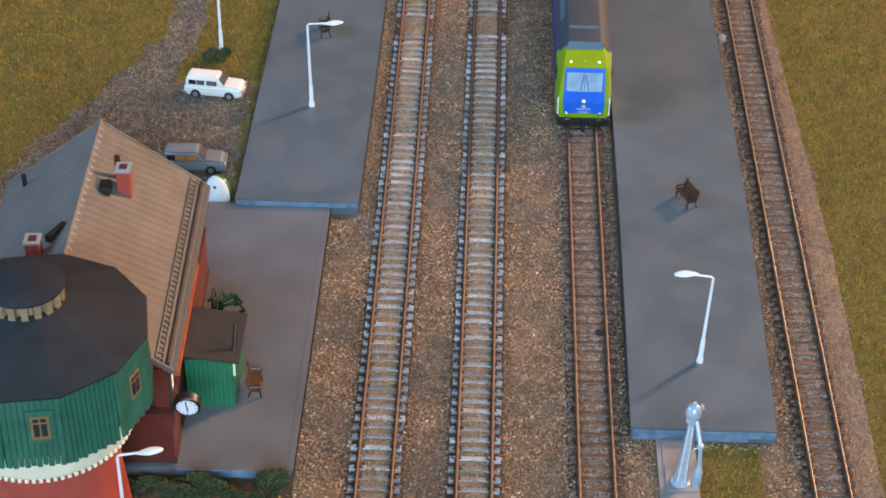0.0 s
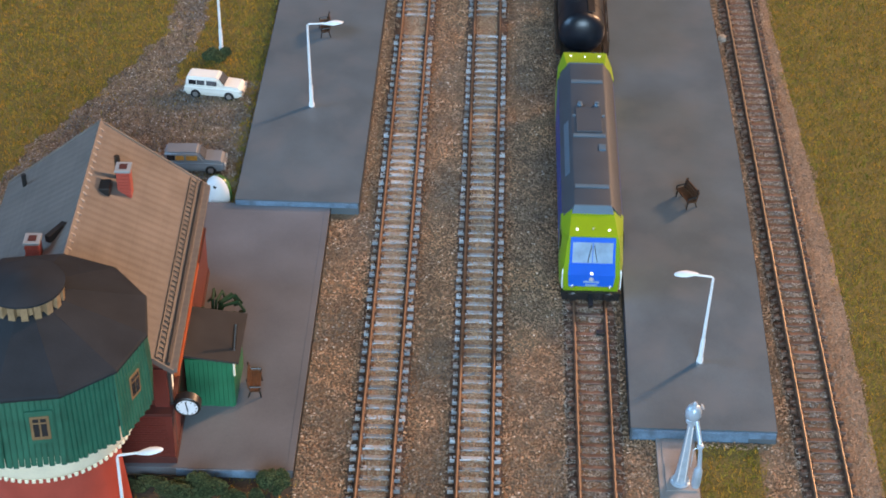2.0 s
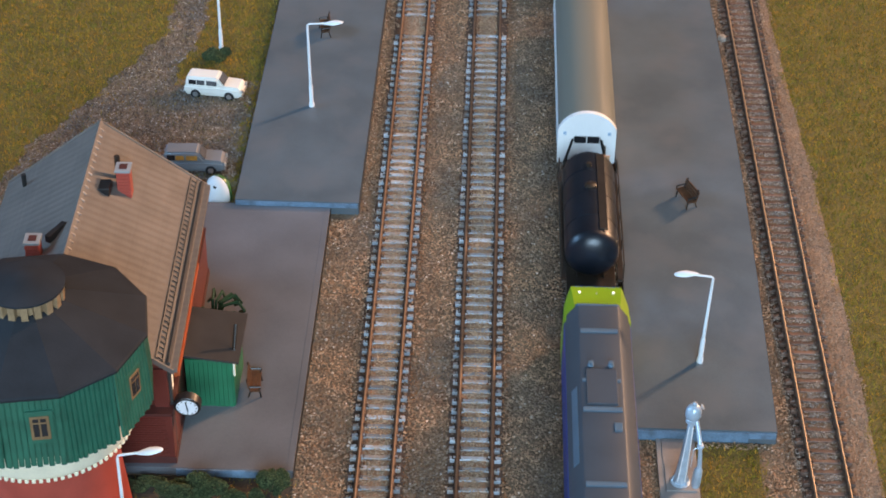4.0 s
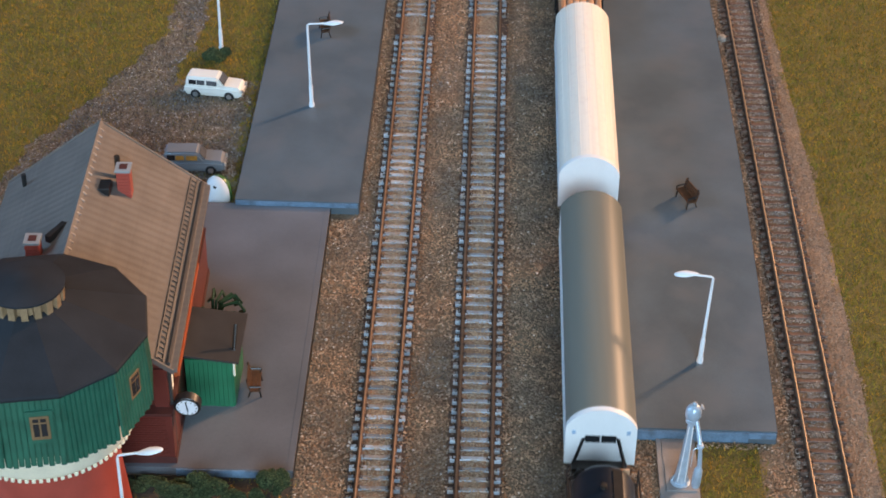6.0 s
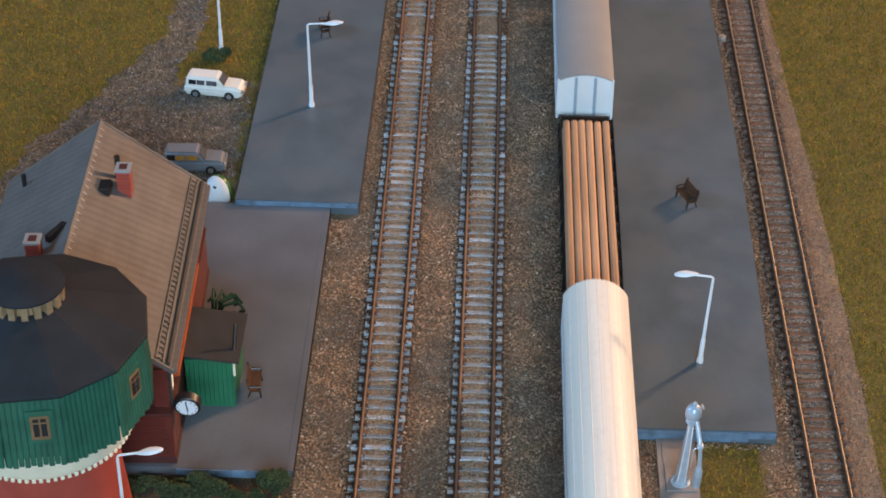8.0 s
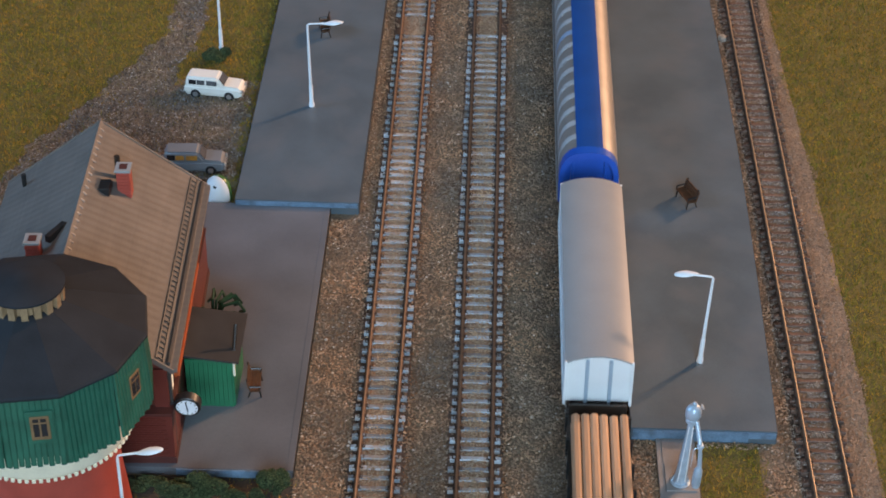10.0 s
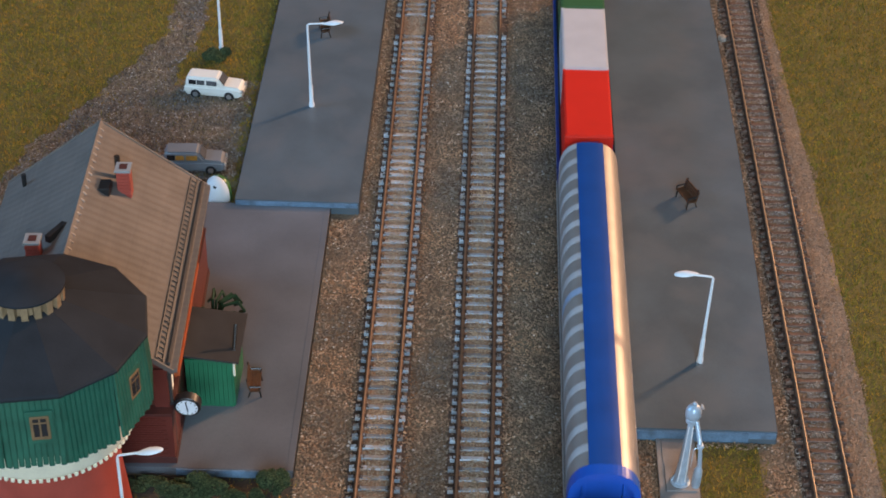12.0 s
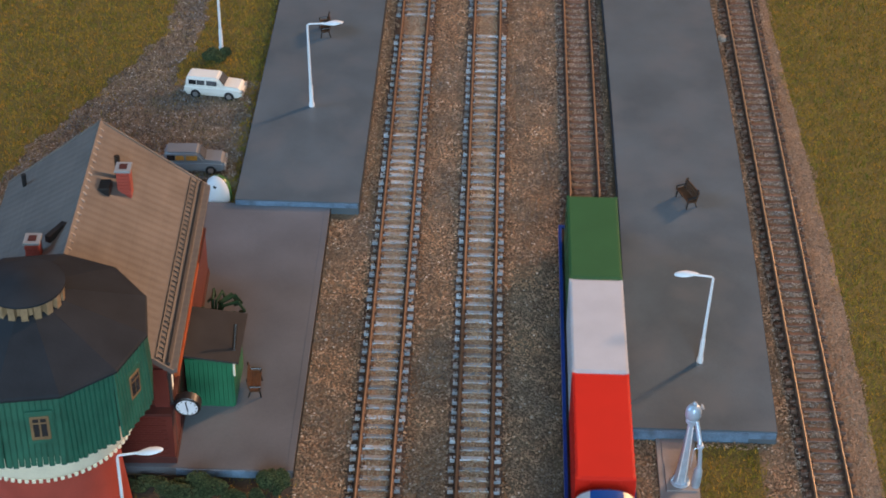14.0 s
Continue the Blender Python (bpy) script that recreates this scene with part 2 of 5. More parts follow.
def shingles(name, colour):
    """Small tiles laid in slanting rows on both slopes of a roof whose ridge runs along y."""
    m = paint(name, colour, 0.6, 0.16, 16, 1.0, 0.0, vary=0.07)
    nt = m.node_tree
    b = nt.nodes["Principled BSDF"]
    co = nt.nodes.new("ShaderNodeTexCoord")
    sep = nt.nodes.new("ShaderNodeSeparateXYZ")
    nt.links.new(co.outputs["Object"], sep.inputs[0])

    def calc(op, a, c=0.0):
        n = nt.nodes.new("ShaderNodeMath")
        n.operation = op
        for sock, v in ((0, a), (1, c)):
            if isinstance(v, float):
                n.inputs[sock].default_value = v
            else:
                nt.links.new(v, n.inputs[sock])
        return n.outputs[0]
    slant = calc("MULTIPLY", calc("ABSOLUTE", sep.outputs[0]), 0.3)
    row = calc("SINE", calc("MULTIPLY", calc("SUBTRACT", sep.outputs[1], slant), 2 * math.pi / 0.0056))
    cross = calc("SINE", calc("MULTIPLY", calc("ABSOLUTE", sep.outputs[0]), 2 * math.pi / 0.0031))
    tile = calc("ADD", calc("MULTIPLY", row, 0.35), calc("ADD", calc("MULTIPLY", cross, 0.02), 0.5))
    old = b.inputs["Base Color"].links[0].from_socket
    t = ramp_node(nt, tile, [(0.1, (0.95, 0.95, 0.96)), (0.9, (1.03, 1.03, 1.03))])
    nt.links.new(mix_colour(nt, 1.0, old, t, "MULTIPLY"), b.inputs["Base Color"])
    bump_node(nt, b, tile, 0.2)
    return m


M["shingle"] = shingles("tan_shingle_rows", (0.163, 0.138, 0.119))
M["rim_blue"] = paint("wagon_end_blue", (0.008, 0.085, 0.46), 0.35, 0.1, 16, 1.0, 0.0)
# grey-blue that gives the white end's ribs their shade
M["rib_shade"] = paint("end_rib_shade", (0.36, 0.43, 0.5), 0.45, 0.1, 8, 1.0, 0.0)
# shingle tone made paler to paint warm light onto the ridge teeth
M["ridge_lit"] = paint("lit_ridge_tile", (0.34, 0.29, 0.25), 0.55, 0.15, 6, 0.8, 0.02)
M["stone_pale"] = paint("pale_stone", (0.36, 0.31, 0.26), 0.8, 0.25, 5, 0.8, 0.2)
M["soil_dark"] = soil("dark_brown_bed", [(0.3, (0.03, 0.024, 0.016)), (0.7, (0.075, 0.055, 0.036))], 14, [(0.3, (0.6,) * 3), (0.7, (1.1,) * 3)], 1.4, 0.6)
M["frame_brown"] = paint("brown_window_frame", (0.22, 0.13, 0.06), 0.5, 0.2, 4, 0.6, 0.02)
M["hood_rib_blue"] = paint("hood_rib_bluish", (0.28, 0.37, 0.52), 0.38, 0.08, 10, 1.0, 0.0)
K = 0.001  # all building below is in millimetres


# ---------------------------------------------------------------- tools
def at(x, y, z, rx=0, ry=0, rz=0):
    return pose(x * K, y * K, z * K, rx, ry, rz)


def mesh_of(name, bm, mat, smooth=False):
    me = bpy.data.meshes.new(name)
    bmesh.ops.recalc_face_normals(bm, faces=bm.faces[:])
    bm.transform(Matrix.Scale(K, 4))
    bm.to_mesh(me)
    bm.free()
    me.materials.append(M[mat])
    if smooth:
        me.shade_smooth()
        me.set_sharp_from_angle(angle=radians(38))
    return me


def part(name, bm, mat, parent, label="", m=None, smooth=False):
    ob = new(name, mesh_of(name, bm, mat, smooth) if not isinstance(bm, bpy.types.Mesh) else bm)
    ob.parent = parent
    if m is not None:
        ob.matrix_basis = m
    return tagged(ob, label)


def thing(name, label, category, m=None, group="", kind=""):
    ob = new(name)
    ob.empty_display_size = 0.01
    if m is not None:
        ob.matrix_basis = m
    return tagged(ob, label, category, group, kind)


def solid(name, bm, mat, label, category, m=None, group="", kind="", smooth=False):
    ob = new(name, mesh_of(name, bm, mat, smooth))
    if m is not None:
        ob.matrix_basis = m
    return tagged(ob, label, category, group, kind)


def box(x0, x1, y0, y1, z0, z1, bevel=0.0, bm=None, m=None):
    bm = bm or bmesh.new()
    r = bmesh.ops.create_cube(bm, size=1)
    mat = Matrix.Translation(((x0 + x1) / 2, (y0 + y1) / 2, (z0 + z1) / 2)) @ Matrix.Diagonal((x1 - x0, y1 - y0, z1 - z0, 1))
    bmesh.ops.transform(bm, matrix=(m or Matrix()) @ mat, verts=r["verts"])
    if bevel:
        es = list({e for v in r["verts"] for e in v.link_edges})
        bmesh.ops.bevel(bm, geom=es, offset=bevel, segments=2, affect="EDGES", profile=0.6)
    return bm


def prism(profile, y0, y1, bm=None, axis="Y"):
    """A profile of (x, z) drawn out along y, or of (y, z) along x."""
    bm = bm or bmesh.new()
    rings = []
    for y in (y0, y1):
        rings.append([bm.verts.new((a, y, b) if axis == "Y" else (y, a, b)) for a, b in profile])
    n = len(profile)
    bm.faces.new(rings[0][::-1])
    bm.faces.new(rings[1])
    for i in range(n):
        bm.faces.new((rings[0][i], rings[0][(i + 1) % n], rings[1][(i + 1) % n], rings[1][i]))
    return bm


def lathe(profile, n=24, bm=None, turn=0.0, m=None):
    """A profile of (radius, z) turned round z."""
    bm = bm or bmesh.new()
    m = m or Matrix()
    rings = []
    for r, z in profile:
        if r < 1e-6:
            rings.append([bm.verts.new(m @ Vector((0, 0, z)))])
        else:
            rings.append([bm.verts.new(m @ Vector((r * math.cos(turn + 2 * math.pi * i / n), r * math.sin(turn + 2 * math.pi * i / n), z))) for i in range(n)])
    for a, b in zip(rings, rings[1:]):
        for i in range(n):
            j = (i + 1) % n
            if len(a) == 1 and len(b) == 1:
                continue
            if len(a) == 1:
                bm.faces.new((a[0], b[i], b[j]))
            elif len(b) == 1:
                bm.faces.new((a[i], b[0], a[j]))
            else:
                bm.faces.new((a[i], b[i], b[j], a[j]))
    for ring, rev in ((rings[0], False), (rings[-1], True)):
        if len(ring) > 2:
            bm.faces.new(ring[::-1] if rev else ring)
    return bm


def rod(a, b, r, n=8, bm=None, r2=None):
    a, b = Vector(a), Vector(b)
    m = Matrix.Translation(a) @ (b - a).to_track_quat("Z", "Y").to_matrix().to_4x4()
    return lathe([(r, 0), (r2 if r2 is not None else r, (b - a).length)], n, bm, 0, m)


def pipe(points, r, n=8, bm=None):
    bm = bm or bmesh.new()
    for a, b in zip(points, points[1:]):
        rod(a, b, r, n, bm)
    return bm


def hull(points):
    bm = bmesh.new()
    vs = [bm.verts.new(p) for p in points]
    bmesh.ops.convex_hull(bm, input=vs)
    bmesh.ops.dissolve_limit(bm, angle_limit=radians(2), verts=bm.verts[:], edges=bm.edges[:])
    return bm


def flat_arc(half, z_side, z_top, n=12):
    rise = z_top - z_side
    r = (half * half + rise * rise) / (2 * rise)
    a = math.asin(half / r)
    return [(r * math.sin(a - 2 * a * i / n), z_top - r + r * math.cos(a - 2 * a * i / n)) for i in range(n + 1)]


# ---------------------------------------------------------------- room and board
def room():
    # unseen shell added round the board; its dark walls hold down bounced light
    tagged(solid("floor", box(-2700, 2700, -2700, 4600, -960, -900), "room_floor", "unseen brown wooden floor added to close the room", "floor", kind="structure"))
    solid("ceiling", box(-2700, 2700, -2700, 4600, 3000, 3050), "room_wall", "unseen plaster ceiling added to close the room", "ceiling", kind="structure")
    solid("wall_west", box(-2760, -2700, -2700, 4600, -900, 3000), "room_wall", "unseen plaster wall added to close the room", "wall", kind="structure")
    solid("wall_east", box(2700, 2760, -2700, 4600, -900, 3000), "room_wall", "unseen plaster wall added to close the room", "wall", kind="structure")
    solid("wall_north", box(-2760, 2760, 4600, 4660, -900, 3000), "room_wall", "unseen plaster wall added to close the room", "wall", kind="structure")
    solid("wall_south", box(-2760, 2760, -2760, -2700, -900, 3000), "room_wall", "unseen plaster wall added to close the room", "wall", kind="structure")


def ground():
    solid("ground", box(-800, 700, -1000, 3000, -60, 0), "earth", "brown sanded earth of the model railway board", "ground", kind="structure")
    for x in (-760, 660):
        for y in (-900, 950, 2900):
            solid("board_leg", box(x - 25, x + 25, y - 25, y + 25, -900, -60, 3), "timber", "square pine leg under the railway board", "leg", group="board legs", kind="structure")


TRACKS = {"a": -50.3, "b": -1.6, "c": 57.7, "d": 176.2}
TURN = {"a": 0.13, "b": 0.1, "c": 0.0, "d": 0.28}  # degrees
# first sleeper, and the pitch of the sleepers on the near and on the far length
SLEEPERS = {"a": (635.9, 7.64, 7.6), "b": (631.5, 7.41, 7.56), "c": (635.7, 8.18, 8.18), "d": (632.9, 7.82, 7.82)}


def track_x(key, y):
    """Middle of a track at y."""
    return TRACKS[key] - math.tan(radians(TURN[key])) * y


def sleeper_places(key):
    y, near, far = SLEEPERS[key]
    out = []
    while y < 1290:
        out.append(y)
        y += near if y < 830 else far
    return out


def sleeper_mesh(mat, name):
    bm = prism([(-1.35, 0.3), (1.35, 0.3), (1.35, 2.2), (1.1, 2.6), (-1.1, 2.6), (-1.35, 2.2)], -12.8, 12.8, axis="X")
    for s in (-8.65, 8.65):
        for d in (-1.9, 1.9):
            box(s + d - 0.6, s + d + 0.6, -0.8, 0.8, 2.5, 3.2, 0, bm)
    return mesh_of(name, bm, mat)


def rail_profile(x):
    return [(x - 1.25, 2.6), (x + 1.25, 2.6), (x + 1.25, 2.9), (x + 0.4, 3.2), (x + 0.4, 4.3), (x + 0.6, 4.55), (x + 0.6, 4.77), (x - 0.6, 4.77), (x - 0.6, 4.55), (x - 0.4, 4.3), (x - 0.4, 3.2), (x - 1.25, 2.9)]


def track(key, mat, label, skip=None):
    t = thing("track_" + key, label, "railway track", at(TRACKS[key], 0, 0, 0, 0, TURN[key]), "parallel tracks", "structure")
    for s in (-8.65, 8.65):
        part("rail", prism(rail_profile(s), -990, 2990), "rust", t, "rust-brown steel rail")
        part("rail_head", prism([(s - 0.62, 4.76), (s + 0.62, 4.76), (s + 0.12, 5.04), (s - 0.12, 5.04)], -990, 2990), "railhead" if key == "d" else "rust_head", t, "worn rounded running surface")
    me = sleeper_mesh(mat, "sleeper")
    # the bed strip carries the gaps' shade in its colour
    part("track_bed", box(-14.2, 14.2, 620, 1300, 0.02, 0.3), "gap_shade", t, "dark strip painted for the shade between the sleepers")
    part("infill", box(-7.3, 7.3, 620, 1300, 0.28, 1.55, 0.3), "sand" if key in "ab" else "earth", t, "packed tan sand between the rails")
    rng = random.Random(ord(key))
    spots = []
    for y in sleeper_places(key):
        if not (skip and skip[0] < y < skip[1]):
            ob = part("sleeper", me, mat, t)
            y += rng.uniform(-0.45, 0.45)
            spots.append(y)
            ob.matrix_basis = at(rng.uniform(-0.5, 0.5), y, rng.uniform(-0.3, 0.1), 0, 0, rng.uniform(-1.0, 1.0))
    # dark chairs, widened so their colour also gives the shade beside the rails
    bm = bmesh.new()
    for y in spots:
        for s in (-8.65, 8.65):
            box(s - 2.7, s + 2.7, y - 1.2, y + 1.2, 2.45, 2.72, 0, bm)
            box(s - 1.9, s + 1.9, y - 0.9, y + 0.9, 2.6, 3.25, 0, bm)
    tagged(part("rail_chair", bm, "chair_brown", t, "dark brown rail chairs with the rails' shade painted in"), kind="stuff")
    bm = bmesh.new()
    for y0, y1 in ((-985, 630), (1292, 2985)):
        y = y0
        while y < y1:
            box(-15, 15, y - 1.4, y + 1.4, 0.3, 2.6, 0, bm)
            y += 7.3
    tagged(part("sleeper_run", bm, mat, t), kind="stuff")
    return t


# ---------------------------------------------------------------- loose stuff
OCTA_V = np.array([(1, 0, 0), (-1, 0, 0), (0, 1, 0), (0, -1, 0), (0, 0, 1), (0, 0, -0.6)], float)
OCTA_F = np.array([(0, 2, 4), (2, 1, 4), (1, 3, 4), (3, 0, 4), (2, 0, 5), (1, 2, 5), (3, 1, 5), (0, 3, 5)])


def scatter(name, pts, sizes, mat, label, category, flat=0.75, seed=1):
    """Many small angular grains at pts, joined in one object."""
    rng = np.random.default_rng(seed)
    n = len(pts)
    v = OCTA_V[None] * rng.uniform(0.6, 1.15, (n, 6, 1)) * np.stack([sizes, sizes * rng.uniform(0.6, 1, n), sizes * flat], 1)[:, None]
    a = rng.uniform(0, 2 * np.pi, n)
    tilt = rng.uniform(-0.7, 0.7, n)
    y1 = v[..., 1] * np.cos(tilt)[:, None] - v[..., 2] * np.sin(tilt)[:, None]
    z1 = v[..., 1] * np.sin(tilt)[:, None] + v[..., 2] * np.cos(tilt)[:, None]
    c, s = np.cos(a)[:, None], np.sin(a)[:, None]
    w = np.stack([v[..., 0] * c - y1 * s, v[..., 0] * s + y1 * c, z1], -1) + np.asarray(pts)[:, None]
    f = (OCTA_F[None] + (np.arange(n) * 6)[:, None, None]).reshape(-1, 3)
    return raw(name, w.reshape(-1, 3), f, mat, label, category)


def raw(name, verts, faces, mat, label, category, kind="stuff", parent=None):
    me = bpy.data.meshes.new(name)
    k = faces.shape[1]
    me.vertices.add(len(verts))
    me.vertices.foreach_set("co", (verts * K).astype(np.float32).ravel())
    me.loops.add(faces.size)
    me.loops.foreach_set("vertex_index", faces.astype(np.int32).ravel())
    me.polygons.add(len(faces))
    me.polygons.foreach_set("loop_start", np.arange(0, faces.size, k, dtype=np.int32))
    me.update(calc_edges=True)
    me.validate()
    me.materials.append(M[mat])
    ob = new(name, me)
    ob.parent = parent
    return tagged(ob, label, category, "", kind)


def blades(name, pts, mat, label, category, tall=2.6, seed=3):
    rng = np.random.default_rng(seed)
    n = len(pts)
    a = rng.uniform(0, 2 * np.pi, n)
    h = rng.uniform(0.45, 1.1, n) * tall
    lean = rng.uniform(0.2, 1.1, n) * h
    la = rng.uniform(0, 2 * np.pi, n)
    p = np.asarray(pts)
    d = np.stack([np.cos(a), np.sin(a), 0 * a], 1) * rng.uniform(0.16, 0.34, n)[:, None]
    tip = p + np.stack([np.cos(la) * lean, np.sin(la) * lean, h], 1)
    v = np.stack([p - d, p + d, tip], 1).reshape(-1, 3)
    return raw(name, v, np.arange(3 * n).reshape(-1, 3), mat, label, category)


def wobble(y, a, b, s):
    return a * np.sin(y / s) + b * np.sin(y / (s * 0.37) + 1.3) + 0.6 * b * np.sin(y / (s * 0.13) + 2.1)


def bank_taper(y):
    """By how much the sandy bank narrows towards the far end."""
    return np.clip((y - 900) * 0.031, 0, 9.5)


def path_x(y):
    """Middle of the gravel path that leads away behind the station."""
    return np.interp(y, [930, 980, 1040, 1085, 1130, 1180, 1300], [-254, -249, -234, -222, -208, -209, -217])


def ballast_and_grass():
    rng = np.random.default_rng(11)
    # bed of the tracks
    n = 165000
    x, y = rng.uniform(-95, 205, n), rng.uniform(640, 1290, n)
    keep = np.ones(n, bool)
    keep &= ~((x < -78) & (y > 918)) & ~((x < -91.5) & (y < 926))
    keep &= ~((x > 75.5) & (x < 150) & (y > 733))
    keep &= x < 199.0 + wobble(y, 1.3, 1.5, 30) - bank_taper(y)
    keep &= ~((x > 108 + wobble(y, 1, 1, 9)) & (x < 141 + wobble(y, 2, 2, 11)) & (y < 728))
    z = np.full(n, 0.35)
    chance = rng.random(n)
    infield, siding, brown = (np.zeros(n, bool) for _ in range(3))
    rusty = np.zeros(n)
    for key in TRACKS:
        off = x - track_x(key, y)
        near = np.abs(off)
        z = np.where(near < 15.5, 1.6 - 0.05 * near, np.where(near < 20, 0.95 - (near - 15.5) * 0.13, z))
        keep &= ~((np.abs(near - 8.65) < 1.6))
        ends = (near > 10.0) & (near < 13.8)
        inner = near < 7.2
        gap = np.min(np.abs(y[:, None] - np.array(sleeper_places(key))[None]), 1)
        if key in "ab":
            infield |= inner
            z = np.where(inner, 2.0 + 0.3 * np.cos(near / 2.4), np.where(ends, 0.5, z))
            keep &= ~(ends & (chance > 0.3)) & ~(inner & (near > 6.3) & (chance > 0.35))
            rusty = np.maximum(rusty, np.where((near > 13.4) & (near < 18), 0.6 - 0.12 * (near - 13.4), 0) * (off > 0) + (inner & (near > 4.8)) * 0.5)
        else:
            brown |= near < 14.5
            siding |= (key == "d") & (near < 15)
            z = np.where(inner, 2.3, np.where(ends, 1.1 if key == "d" else 1.7, z))
            keep &= ~((near < 13.5) & (gap < 1.9))
            keep &= ~(ends & (chance > np.where(off > 0, 0.3, 0.45 if key == "d" else 0.75)))
            keep &= ~(inner & (off > 5.2) & (chance > 0.3))
            rusty = np.maximum(rusty, (near < 7.2) * np.clip(0.3 - 0.08 * (off + 7), 0, 0.3))
    z = z + 0.25 * np.sin(x / 4.1) * np.sin(y / 6.3) + rng.uniform(-0.25, 0.35, n)
    bank = x > 186.2 + wobble(y, 0.8, 0.8, 21)
    size = rng.uniform(0.5, 1.05, n) * np.where(rng.random(n) < 0.09, 1.45, 1)
    p = np.stack([x, y, z], 1)
    verge = keep & (x < -68 + wobble(y, 1.0, 1.5, 13)) & (y > 945) & (rng.random(n) < 0.7)
    keep &= ~verge
    rust = keep & ~bank & (rng.random(n) < rusty)
    sel = keep & infield & ~rust
    fine = np.repeat(p[sel], 2, 0) + np.concatenate([rng.uniform(-2, 2, (2 * sel.sum(), 2)), rng.uniform(-0.1, 0.1, (2 * sel.sum(), 1))], 1)
    scatter("ballast", fine, rng.uniform(0.4, 0.75, len(fine)), "fill_stone", "fine pale tan ballast between the rails", "ballast", seed=21)
    scatter("ballast", p[rust], size[rust] * 0.75, "rust_stone", "rust-dusted ballast along the rails", "ballast", seed=23)
    sel = keep & ~brown & ~bank & ~infield & ~rust
    scatter("ballast", p[sel], size[sel], "stone", "loose tan and brown granite ballast between the tracks", "ballast", seed=2)
    sel = keep & brown & ~bank & ~rust
    more = np.repeat(p[sel], 4, 0) + np.concatenate([rng.uniform(-0.9, 0.9, (4 * sel.sum(), 2)), rng.uniform(-0.15, 0.15, (4 * sel.sum(), 1))], 1)
    scatter("ballast", more, rng.uniform(0.32, 0.66, len(more)), "dark_stone", "grey-tan ballast between the brown sleepers", "ballast", seed=5)
    mixed = rng.random(n)
    sel = keep & bank & (mixed < 0.2)
    scatter("ballast", p[sel] + (0, 0, 0.45), size[sel] * 0.8, "stone", "tan stones strewn on the sandy bank", "ballast", seed=16)
    scatter("sand_grains", p[verge] + (0, 0, 0.5), size[verge] * 0.7, "fill_stone", "tan sand along the platform foot", "sand", seed=26)
    sel = keep & bank & (mixed > 0.2)
    scatter("sand_grains", p[sel] + (0, 0, 0.5), size[sel] * 0.8, "sand_grain", "pinkish sand along the siding", "sand", seed=6)
    # gravel yard and path
    n = 120000
    x, y = rng.uniform(-330, -140, n), rng.uniform(900, 1290, n)
    half = path_half(y) + wobble(y, 2, 2.5, 17)
    yard = (y < 1066 + wobble(x, 3, 3, 14)) & (x > -243 + (y - 1000) * 0.3) & (x < -155 + wobble(y, 1.5, 2, 9))
    keep = (np.abs(x - path_x(y)) < half) | yard
    p = np.stack([x, y, 0.4 + rng.uniform(-0.2, 0.4, n)], 1)[keep]
    scatter("gravel", p, rng.uniform(0.4, 0.95, len(p)), "yard_stone", "grey-brown gravel of the station yard and footpath", "gravel", seed=7)
    n = len(p)
    straw = p[rng.random(n) < 0.35] + (0, 0, 0.1)
    blades("straw", straw, "straw", "brown straw fibres strewn over the gravel", "straw", tall=2.2, seed=31)
    # grass
    n = 330000
    x, y = rng.uniform(-360, 305, n), rng.uniform(645, 1300, n)
    half = path_half(y) + wobble(y, 2, 2.5, 17)
    yard = (y < 1066 + wobble(x, 3, 3, 14)) & (x > -243 + (y - 1000) * 0.3) & (x < -155 + wobble(y, 1.5, 2, 9))
    left = (x < -148.5) & (y > 880) & ~((yard | (np.abs(x - path_x(y)) < half)) & (rng.random(n) < 0.9))
    right = x > 197.8 + wobble(y, 1.3, 1.5, 30) - bank_taper(y)
    small = (x > 108 + wobble(y, 1, 1, 9)) & (x < 141 + wobble(y, 2, 2, 11)) & (y < 729)
    front = (x < -88) & (y < 695) & (x > -170)
    keep = left | right | small | (front & (rng.random(n) < 0.22))
    p = np.stack([x, y, np.full(n, 0.2)], 1)[keep]
    blades("grass", p, "blade", "olive-brown static grass fibres on the layout", "grass")


def turf_sheets():
    ys = [-980] + [900 + 20 * k for k in range(17)] + [2980]
    solid("sand_bank", strip(lambda y: 184.6, lambda y: 199.0 - float(bank_taper(y)), ys, 0.0, 0.6), "sand", "pinkish sandy bank beside the siding", "sand", kind="structure")
    solid("grass_mat", strip(lambda y: 199.2 - float(bank_taper(y)), lambda y: 690.0, ys, 0.0, 0.3), "turf", "olive-brown grass mat laid on the board", "grass mat", kind="structure")
    # ground sheet darker than the earth around it
    solid("soil_bed", box(-240, -91.8, 600, 696, 0.0, 0.35), "soil_dark", "dark brown ground bed before the station forecourt", "soil", kind="structure")
    for x0, x1, y0, y1, z in ((109, 140, 600, 732, 0.3), (-790, -330, 880, 2980, 0.3)):
        solid("grass_mat", box(x0, x1, y0, y1, 0.0, z), "turf", "olive-brown grass mat laid on the board", "grass mat", kind="structure")


# ---------------------------------------------------------------- platforms
def path_half(y):
    """Half the width of the gravel path."""
    return np.interp(y, [930, 1000, 1050, 1100, 1290], [44, 32, 23, 13, 14])


